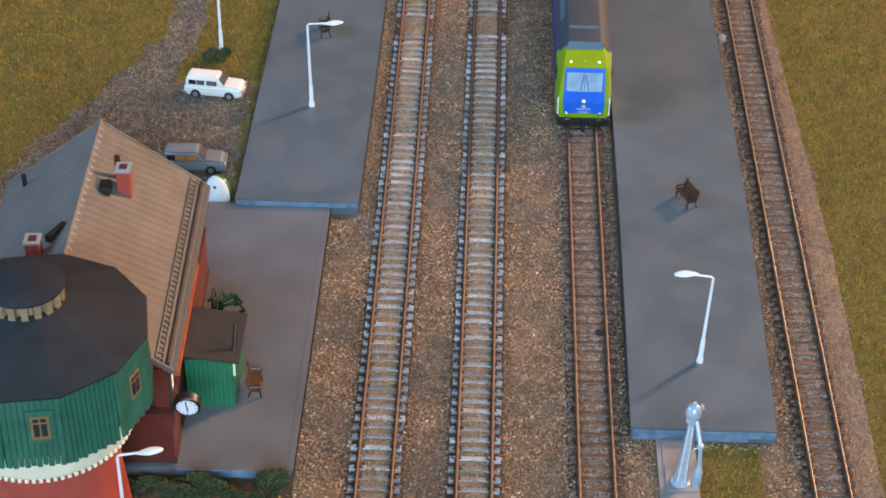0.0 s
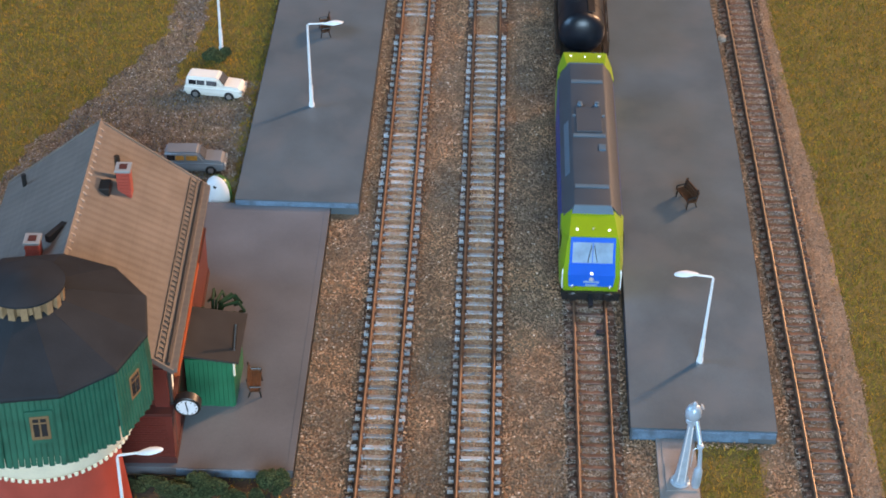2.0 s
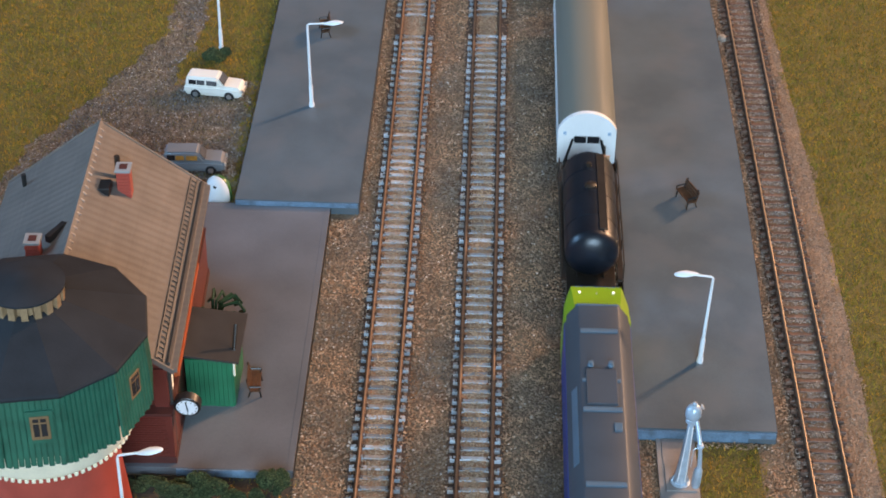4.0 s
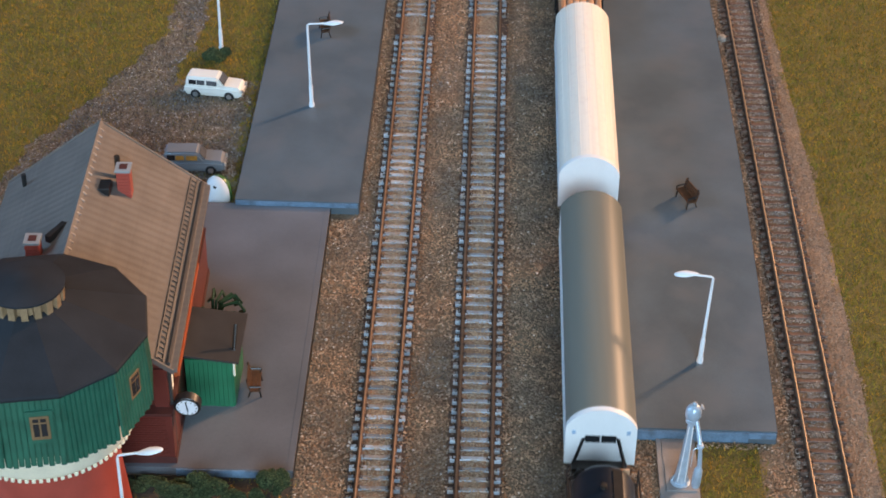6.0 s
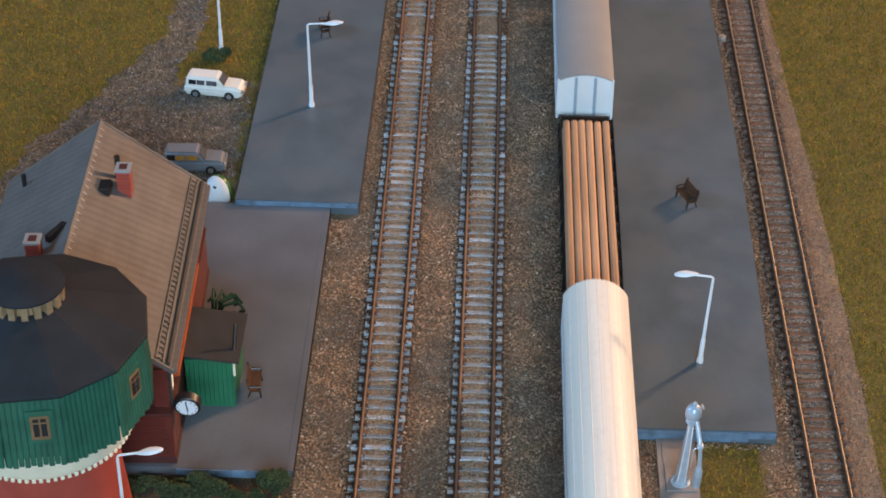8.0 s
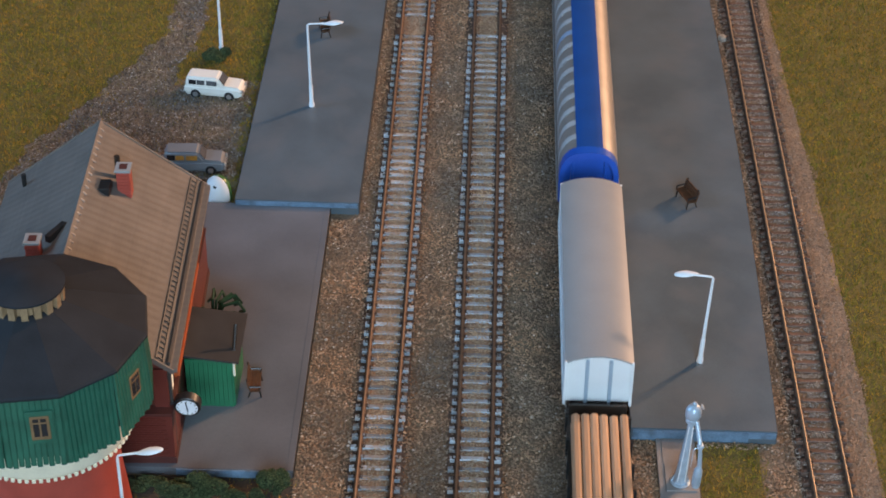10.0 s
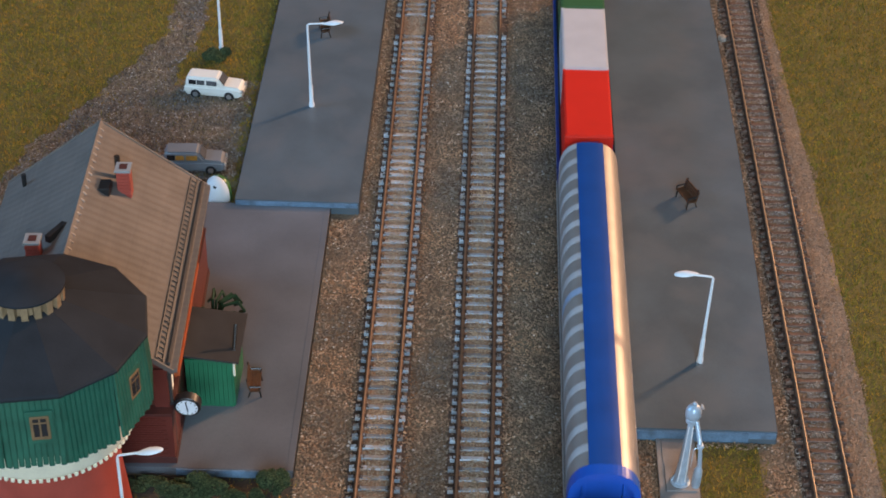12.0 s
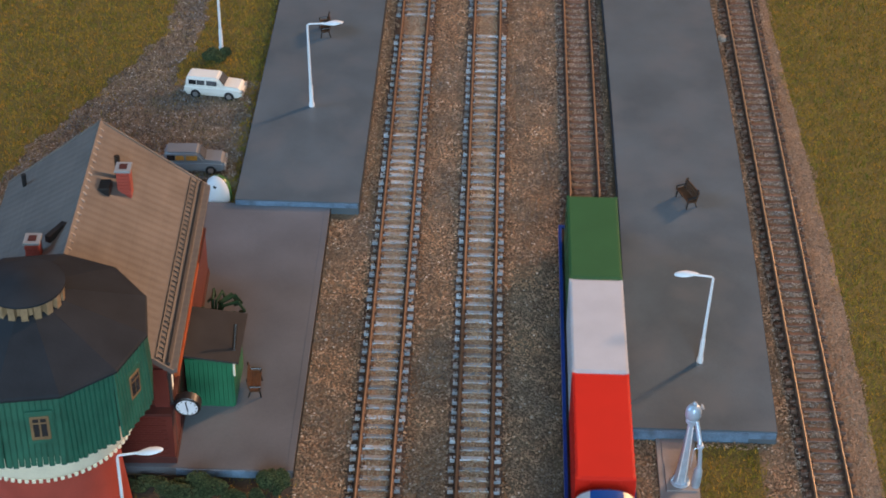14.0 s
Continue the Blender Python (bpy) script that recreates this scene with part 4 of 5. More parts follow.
        part("hip", rod((52.5 * math.cos(a), 52.5 * math.sin(a), 119.5), (15.5 * math.cos(a), 15.5 * math.sin(a), 134.4), 0.16, 5), "slate", t)
    part("lantern", lathe([(14.2, 132), (14.2, 141)], 24), "wood_yellow", t, "yellow wooden lantern ring")
    for k in range(18):
        a = 2 * math.pi * k / 18
        part("lantern_post", box(13.8, 16.9, -1.6, 1.6, 129.6, 141.2, 0.3, None, Matrix.Rotation(a, 4, "Z")), "wood_yellow", t)
    part("lantern_cap", lathe([(16.5, 140.8), (17.8, 141.2), (17.8, 142.2), (6, 145.6), (0, 147.2)], 40), "slate", t, "dark grey shallow cap", smooth=True)


# ---------------------------------------------------------------- cars and bin
def car(m, mat, inside, label):
    t = thing("estate_car", label, "car", m, "parked cars")
    lower = hull([(x, y, z) for y in (-7.6, 7.6) for x, z in ((-20, 3.4), (-20.4, 6.5), (-19.8, 9.3), (19.2, 3.2), (20.2, 5), (20.2, 8), (18.6, 9.0), (8, 9.6))] + [(x, y, 2.4) for y in (-6.8, 6.8) for x in (-19, 18.6)])
    bmesh.ops.bevel(lower, geom=lower.edges[:], offset=1.1, segments=3, affect="EDGES")
    part("body", lower, mat, t, smooth=True)
    part("bonnet", hull([(x, y, z) for y in (-6.2, 6.2) for x, z in ((7, 9.2), (19, 8.6), (17.6, 10.0), (7, 10.8))]), mat, t, "long rounded bonnet")
    cab = hull([(x, y, z) for s in (-1, 1) for x, y, z in ((-19.6, s * 7.2, 9), (-18.2, s * 6.3, 15.8), (3.4, s * 6.3, 15.9), (8.2, s * 7.2, 9.4))])
    bmesh.ops.bevel(cab, geom=cab.edges[:], offset=1.2, segments=3, affect="EDGES")
    part("cabin", cab, mat, t, "boxy estate cabin", smooth=True)
    for s in (-1, 1):
        lean = Matrix.Translation((0, s * 6.95, 12.3)) @ Matrix.Rotation(radians(s * 7.5), 4, "X")
        for x0, x1 in ((-16.6, -11.4), (-11.0, -5.6), (-4.2, 2.9)):
            part("side_window", box(x0, x1, -0.14, 0.14, -1.6, 1.6, 0.3, None, lean), inside if x0 > -15 else "dark_glass", t, "side window")
    part("windscreen", hull([(7.75, -5.8, 10.4), (7.75, 5.8, 10.4), (4.3, -5.3, 15.0), (4.3, 5.3, 15.0), (8.0, -5.8, 10.4), (8.0, 5.8, 10.4), (4.55, -5.3, 15.0), (4.55, 5.3, 15.0)]), "car_glass", t, "dark windscreen")
    for x in (-12.2, 11.2):
        for s in (-1, 1):
            w = part("wheel", lathe([(2.0, -1.2), (3.3, -1.1), (3.5, -0.6), (3.5, 0.6), (3.3, 1.1), (2.0, 1.2)], 20), "tyre", t, "black tyre", at(x, s * 6.9, 3.5, 90), True)
            part("hub", lathe([(1.9, -1.32), (1.9, 1.32)], 16), "chrome", w, "silver hub cap", smooth=True)
    for x in (-20.6, 20.2):
        part("bumper", box(x - 0.4, x + 0.5, -7.6, 7.6, 3.8, 5.2, 0.3), "chrome" if mat == "car_white" else mat, t)
    for s in (-5.4, 5.4):
        part("headlight", lathe([(1.5, 0), (1.5, 0.5), (1.0, 0.9)], 14), "chrome", t, "", at(20.0, s, 7.3, 0, 90, 0), True)
    t.scale = (0.94,) * 3
    return t


def bottle_bank():
    t = thing("recycling_bin", "half white, half green dome-shaped bottle bank", "recycling bin", at(-160, 938, 0))
    prof = [(8.0, 0), (8.2, 3.6), (7.6, 8.2), (5.9, 12.2), (3.1, 14.7), (0, 15.5)]
    for s, mat, lab in ((-1, "white", "white half shell"), (1, "bottle_green", "green half shell")):
        bm = lathe(prof, 32)
        geom = bm.verts[:] + bm.edges[:] + bm.faces[:]
        bmesh.ops.bisect_plane(bm, geom=geom, plane_co=(0, s * 0.15, 0), plane_no=(0.5 * -s, -s, 0), clear_outer=True)
        part("shell", bm, mat, t, lab, None, True)
    part("bottle_hole", lathe([(1.1, 0), (1.1, 0.5)], 12), "ink", t, "round dark opening", at(-1.0, -5.7, 11.4, 50, 0, 0))


# ---------------------------------------------------------------- train
WHEELS = []
CX = 58.0


def wheelset(parent, u, r=5.6):
    bm = lathe([(0.9, -9), (0.9, 9)], 8)
    for s in (-1, 1):
        prof = [(1.0, s * 7.0), (r + 0.9, s * 7.0), (r + 0.9, s * 7.6), (r, s * 7.7), (r - 0.2, s * 9.9), (1.0, s * 9.9)]
        lathe(prof, 20, bm)
    bm.transform(Matrix.Rotation(radians(90), 4, "Y"))
    ob = part("wheelset", bm, "soot", parent, "dark steel wheelset", at(0, u, 5 + r + 0.05))
    WHEELS.append((ob, u, r))


def bogie(parent, u, base=24.0):
    for d in (-base / 2, base / 2):
        wheelset(parent, u + d)
    bm = bmesh.new()
    for s in (-12.2, 12.2):
        box(s - 0.8, s + 0.8, u - base / 2 - 5, u + base / 2 + 5, 9.2, 13.4, 0.3, bm)
    box(-12, 12, u - 3, u + 3, 10.5, 14.5, 0.3, bm)
    part("bogie", bm, "soot", parent, "dark bogie frame")


def buffers(parent, u, way):
    for s in (-10, 10):
        bm = rod((s, u, 16.5), (s, u + way * 4.2, 16.5), 1.1, 10)
        lathe([(2.4, 0), (2.6, 0.5), (2.2, 1.0)], 14, bm, 0, Matrix.Translation((s, u + way * 4.2 - (0 if way > 0 else 0), 16.5)) @ Matrix.Rotation(radians(-90 * way), 4, "X"))
        part("buffer", bm, "soot", parent)
    bm = pipe([(0, u, 14), (0, u + way * 5, 12.5), (0, u + way * 8, 12.8)], 1.0, 6)
    box(-2.4, 2.4, u + way * 6.5 - 0.8, u + way * 6.5 + 0.8, 10.5, 15, 0.2, bm)
    part("coupling", bm, "black", parent, "black coupling hook")


def locomotive():
    t = thing("electric_locomotive", "blue and lime-green electric locomotive with a grey roof", "locomotive", group="goods train")
    L = 206.0
    part("underframe", box(-14, 14, 8, L - 8, 9, 16, 0.5), "black", t, "black underframe")
    side = [(-17.1, 12), (17.1, 12), (17.1, 40), (16.6, 41.2), (-16.6, 41.2), (-17.1, 40)]
    part("body_side", prism(side, 27, L - 27), "navy", t, "dark blue body sides")
    roof = [(-16.7, 41), (16.7, 41), (15.2, 43.6), (10.8, 49.3), (9.6, 49.9), (-9.6, 49.9), (-10.8, 49.3), (-15.2, 43.6)]
    part("roof", prism(roof, 27, L - 27), "loco_roof", t, "smooth grey roof with slanted edges", smooth=True)
    for y0, y1 in ((44, 47), (96, 99), (118, 120), (156, 159)):
        part("roof_seam", box(-9.4, 9.4, y0, y1, 49.6, 50.5, 0.2), "loco_vent", t, "blue-grey roof rib")
    for s in (-5, 5):
        part("insulator", lathe([(1.3, 0), (1.7, 0.8), (1.0, 1.6), (1.4, 2.6), (0, 3)], 12), "loco_vent", t, "", at(s, 130, 49.9), True)
    part("roof_hatch", box(-7.6, 7.6, 101, 127, 49.7, 50.9, 0.4), "loco_roof", t)
    part("roof_hatch", box(5, 9, 82, 88, 49.7, 50.6, 0.3), "loco_vent", t)
    for s in (-1,):
        part("vent_strip", box(-2.0, 2.0, 62, 116, -0.2, 0.3, 0.1, None, Matrix.Translation((s * 13.1, 0, 46.4)) @ Matrix.Rotation(radians(s * 52), 4, "Y")), "loco_vent", t, "blue-grey louvre strip")
    for end in (0, 1):
        F = Matrix() if end == 0 else Matrix.Translation((0, L, 0)) @ Matrix.Rotation(math.pi, 4, "Z")

        def put(name, bm, mat, label="", parent=t, smooth=False):
            bm.transform(F)
            return part(name, bm, mat, parent, label, None, smooth)
        cab = hull([(s * x, y, z) for s in (-1, 1) for x, y, z in ((14.6, 1.4, 9.5), (15.6, 0.6, 22), (15.0, 1.2, 25.5), (14.2, 4.4, 40.5), (13.2, 5.0, 44.6), (11.8, 23.5, 46.9), (11.6, 31, 47.1), (17.15, 11, 9.5), (17.3, 9, 25), (16.6, 15, 40.5), (17.2, 31, 9.5), (17.35, 30, 40.8), (17.3, 31, 40.5))])
        c = put("cab", cab, "lime", "lime-green cab")
        put("forehead_band", hull([(s * x, y, z) for s in (-1, 1) for x, y, z in ((11.4, 23.2, 46.9), (10.2, 26.4, 50.1), (10.0, 27.4, 50.1), (11.4, 27.2, 46.9))]), "loco_vent", "blue-grey strip behind the lamps", c)
        put("front_panel", hull([(s * x, y, z) for s in (-1, 1) for x, y, z in ((12.2, 0.7, 14.0), (12.9, 0.0, 22), (12.6, 0.75, 28.6), (12.2, 3.5, 14.0), (12.6, 3.5, 28.6))]), "royal", "bright blue lower front", c)
        put("brow_panel", hull([(s * x, y, z) for s in (-1, 1) for x, y, z in ((12.3, 3.6, 41.6), (12.2, 4.2, 44.2), (12.3, 6.6, 41.4), (12.2, 7.6, 44.2))]), "royal", "blue band above the windscreen", c)
        put("screen_surround", hull([(s * x, y, z) for s in (-1, 1) for x, y, z in ((12.5, 0.65, 25.8), (12.2, 3.75, 41.8), (12.5, 3.4, 25.8), (12.2, 6.6, 41.8))]), "royal", "blue windscreen surround", c)
        for s in (-1, 1):
            a, b = (0.2, 11.0) if s > 0 else (-11.0, -0.2)
            # opaque panes, their pale reflection is in the colour
            put("windscreen", hull([(x, y - d, z) for x in (a, b) for y, z in ((1.75, 29.6), (4.1, 41.7)) for d in (0.0, 0.6)]), "pale_blue", "windscreen with pale interior and reflection painted on", c)
            put("headlight", lathe([(0.8, 0), (0.8, 0.6), (0.4, 0.9)], 14, None, 0, Matrix.Translation((s * 8.8, 10.6, 44.9)) @ Matrix.Rotation(radians(28), 4, "X")), "lens", "bright headlight", c)
            put("lower_lamp", lathe([(1.0, 0), (1.0, 0.5), (0.5, 0.8)], 12, None, 0, Matrix.Translation((s * 10.4, 0.6, 14.0)) @ Matrix.Rotation(radians(90), 4, "X")), "chrome", "small lower lamp", c)
            put("wiper", rod((s * 2.6, 1.0, 30.2), (s * 0.7, 3.1, 40.2), 0.22, 5), "black", "", c)
            put("handrail", pipe([(s * 15.6, 1.0, 13.0), (s * 15.9, -0.8, 14.2), (s * 16.0, -0.9, 23.5), (s * 15.8, 0.8, 25.6)], 0.42, 6), "white", "white handrail", c)
        put("marker_lamp", lathe([(0.9, 0), (0.9, 0.5), (0.5, 0.8)], 14, None, 0, Matrix.Translation((0, 0.2, 23.4)) @ Matrix.Rotation(radians(95), 4, "X")), "lens", "round middle lamp", c)
        put("top_lamp", lathe([(0.6, 0), (0.6, 0.5), (0.2, 0.7)], 10, None, 0, Matrix.Translation((0, 11.5, 45.2)) @ Matrix.Rotation(radians(28), 4, "X")), "chrome", "", c)
        # emblem and lettering as plain shapes
        put("emblem", lathe([(1.3, 0), (1.3, 0.3)], 12, None, 0, Matrix.Translation((0, 0.35, 19.4)) @ Matrix.Rotation(radians(93), 4, "X")), "grey_box", "pale round emblem", c)
        for x0, x1, z in ((-4.4, 4.4, 16.9), (-3.2, 3.4, 14.6)):
            put("lettering_bar", box(x0, x1, 0.15, 0.7, z, z + 1.0), "pale_blue", "pale unreadable lettering", c)
        put("cab_skirt", hull([(s * x, y, z) for s in (-1, 1) for x, y, z in ((15.6, -0.7, 5.6), (16.5, -0.5, 10.6), (14.4, 14, 5.6), (15.4, 14, 10.6))]), "black", "black plough and buffer beam")
        for s in (-10, 10):
            b = put("buffer", rod((s, 1.8, 9.6), (s, -3.0, 9.6), 1.2, 12), "black", "black buffer")
            put("buffer_plate", lathe([(2.9, 0), (2.9, 0.6), (2.2, 1.0)], 16, None, 0, Matrix.Translation((s, -2.6, 9.6)) @ Matrix.Rotation(radians(90), 4, "X")), "black", "", b)
        put("coupling", pipe([(0, 2, 9.2), (0, -5.5, 7.6), (0, -9.0, 7.6), (0, -9.5, 10.0)], 1.5, 6), "black", "black coupling hook")
        put("hose", pipe([(4.5, 1.5, 10), (4.6, -1.4, 7.5), (3.8, -0.5, 6.0)], 0.5, 6), "black")
        for s in (-1, 1):
            put("side_window", box(s * 17.0 - 0.5, s * 17.0 + 0.5, 14, 22, 27, 37, 0.3), "dark_glass", "dark cab side window", c)
    bogie(t, 44, 30)
    bogie(t, L - 44, 30)
    return t


def van_frame(t, u0, u1):
    part("underframe", box(-13.5, 13.5, u0 - 5, u1 + 5, 13.2, 16, 0.3), "soot", t, "dark underframe")
    buffers(t, u0 - 5, -1)
    buffers(t, u1 + 5, 1)


def tank_wagon():
    t = thing("tank_wagon", "short glossy black tank wagon with brown walkway boards", "tank wagon", group="goods train")
    van_frame(t, 6, 122)
    for y in (28, 100):
        wheelset(t, y)
    n = 10
    prof = [(15.0 * math.sin(i * math.pi / 2 / n), 9.0 * (1 - math.cos(i * math.pi / 2 / n))) for i in range(n + 1)]
    prof = prof + [(r, 93 - z) for r, z in prof[::-1]]
    bm = lathe(prof, 40)
    bm.transform(Matrix.Translation((0, 21, 30.5)) @ Matrix.Rotation(radians(-90), 4, "X"))
    part("tank", bm, "tank", t, "glossy black tank barrel with domed ends", smooth=True)
    for s in (-1, 1):
        part("walkway", box(s * 15.6 - 1.6, s * 15.6 + 1.6, 12, 118, 23.5, 24.6, 0.2), "soot", t, "brown-black side walkway")
        part("hand_rail", pipe([(s * 16.9, 14, 24.5), (s * 16.9, 14, 34), (s * 16.9, 116, 34), (s * 16.9, 116, 24.5)], 0.4, 6), "soot", t)
        for y in (40, 66, 92):
            part("rail_post", rod((s * 16.9, y, 24.4), (s * 16.9, y, 34), 0.35, 6), "soot", t)
    part("top_walk", box(3.5, 8.0, 30, 104, 45.0, 45.8, 0.2), "soot", t, "brown roof walk board")
    for y in (44, 66, 88):
        part("strap", lathe([(15.2, 0), (15.2, 1.0)], 40, None, 0, Matrix.Translation((0, y, 30.5)) @ Matrix.Rotation(radians(-90), 4, "X")), "tank", t, smooth=True)
    part("filler_dome", lathe([(3.4, 0), (3.4, 1.8), (2.6, 2.4), (0, 2.5)], 20), "soot", t, "filler dome", at(-0.5, 72, 44.4), True)
    part("valve", lathe([(1.6, 0), (1.6, 2.6), (0, 3.0)], 12), "soot", t, "", at(-1, 92, 44.8), True)
    part("ladder", pipe([(9, 112, 17), (9, 112, 46)], 0.5, 6), "soot", t)
    part("end_plate", box(6, 12, 109, 110, 34, 41, 0.2), "timber", t, "small ochre plate")
    return t


def arched_van(name, label, length, roof_mat, spots):
    """Sliding-wall van with a round roof and white hooded ends."""
    t = thing(name, label, "covered wagon", group="goods train")
    van_frame(t, 0, length)
    bogie(t, 30, 20)
    bogie(t, length - 30, 20)
    prof = [(-16.6, 15.5), (16.6, 15.5), (16.8, 38)] + flat_arc(16.8, 38.5, 49.0, 16)[0:] + [(-16.8, 38)]
    part("body", prism(prof, 2.2, length - 2.2), "white", t, "white body sides", smooth=True)
    arcp = flat_arc(17.1, 38.0, 49.3, 24)
    inner = [(x * 0.97, z - 0.6) for x, z in arcp]
    part("roof", prism(arcp + inner[::-1], 3.0, length + 0.3), roof_mat, t, "ribbed round roof" if spots else "smooth round roof", smooth=True)
    if spots:
        for x, z in arcp[3:-3:3]:
            part("roof_seam", rod((x, 3.1, z - 0.12), (x, length + 0.2, z - 0.12), 0.28, 5), roof_mat, t)
    for y, way in ((0.0, 1), (length, -1)):
        outer = flat_arc(17.3, 38.0, 49.6, 24) if way > 0 else flat_arc(16.9, 38.0, 48.9, 24)
        e = part("end_hood", prism([(17.2, 15)] + outer + [(-17.2, 15), (-13.0, 15)] + [(-9.0, 27.5), (-8.0, 33.5), (8.0, 33.5), (9.0, 27.5), (13.0, 15)], min(y, y + way * 3.2), max(y, y + way * 3.2)), "white", t, "white hooded end")
        ys = (y + way * (0.4 if spots else 1.4), y + way * 2.6)
        part("end_panel", box(-12.5, 12.5, min(ys), max(ys), 15, 34), "white", e, "recessed white end panel")
        for s in (-1, 1):
            if spots:
                continue
            part("window", box(s * 3.9 - 3.6, s * 3.9 + 3.6, min(y + way * 1.1, y + way * 1.5), max(y + way * 1.1, y + way * 1.5), 28.0, 33.2), "dark_glass", e, "dark slot window")
            part("brace", rod((s * 12.6, y + way * 0.4, 15), (s * 8.4, y + way * 0.4, 31.5), 0.95, 6), "black", e, "black slanted brace")
            part("grip", box(s * 13.2 - 0.9, s * 13.2 + 0.9, min(y - way * 0.3, y + way * 0.2), max(y - way * 0.3, y + way * 0.2), 34.5, 36.5), "pale_blue", e)
    part("sill", box(-17.0, -16.0, 4, length - 4, 15, 17.5), "white", t, "pale lower sill")
    part("sill", box(16.0, 17.0, 4, length - 4, 15, 17.5), "white", t, "pale lower sill")
    return t


def timber_wagon():
    t = thing("timber_wagon", "flat wagon loaded with orange pine beams between stakes", "flat wagon", group="goods train")
    L = 196.0
    van_frame(t, 4, L - 4)
    bogie(t, 34, 20)
    bogie(t, L - 34, 20)
    part("deck", box(-15.6, 15.6, 2, L - 2, 16, 18.2, 0.3), "soot", t, "dark plank deck")
    for k in range(11):
        y = 10 + k * 17.4
        for s in (-1, 1):
            part("stake", box(s * 15.7 - 0.7, s * 15.7 + 0.7, y, y + 1.8, 14.5, 24.5, 0.2), "black", t, "black side stake")
    part("head_board", box(-14.5, 14.5, 2.2, 3.8, 18, 25, 0.2), "soot", t, "dark end board")
    part("head_board", box(-14.5, 14.5, L - 3.8, L - 2.2, 18, 25, 0.2), "soot", t, "dark end board")
    rng = random.Random(2)
    for layer in range(3):
        for k in range(6):
            x = -11.9 + k * 4.76 + rng.uniform(-0.35, 0.35)
            z = 18.2 + layer * 3.7
            y0, y1 = 12 + rng.uniform(-5, 3), L - 15 + rng.uniform(-2, 1)
            n = 8
            pr = [(x + 2.25 * math.cos(a) * (1 if abs(math.cos(a)) < 0.8 else 0.98), z + 1.85 + 1.85 * math.sin(a)) for a in [math.pi / 8 + i * math.pi / 4 for i in range(n)]]
            part("beam", prism(pr, y0, y1), "timber", t, "orange pine beam")
    return t


def plain_van():
    t = thing("covered_wagon", "covered wagon with pale grey roof and ribbed white end", "covered wagon", group="goods train")
    L = 158.0
    van_frame(t, 0, L)
    for y in (32, L - 32):
        wheelset(t, y)
    arcp = flat_arc(17.2, 44.6, 49.2, 18)
    part("body", prism([(16.8, 19.5)] + [(x * 0.97, z - 0.8) for x, z in arcp] + [(-16.8, 19.5)], 1, L - 1), "white", t, "white body")
    inner = [(x * 0.985, z - 0.7) for x, z in arcp]
    part("roof", prism(arcp + inner[::-1], 0, L), "pale_grey", t, "pale grey shallow roof", smooth=True)
    for y in (0.35, L - 0.85):
        for s in (-5.9, 5.9):
            part("end_rib", box(s - 0.9, s + 0.9, y - 0.6, y + 0.7, 18.5, 46.3, 0.2), "rib_shade", t, "vertical end rib painted grey-blue as a shaded groove")
        for s in (-16.6, 16.6):
            part("corner_post", box(s - 0.7, s + 0.7, y - 0.4, y + 0.8, 17.5, 45.2, 0.2), "white", t)
    for s in (-17.0, 17.0):
        part("sill", box(s - 0.5, s + 0.5, 1, L - 1, 17.5, 21, 0.1), "white", t, "pale lower sill")
    return t


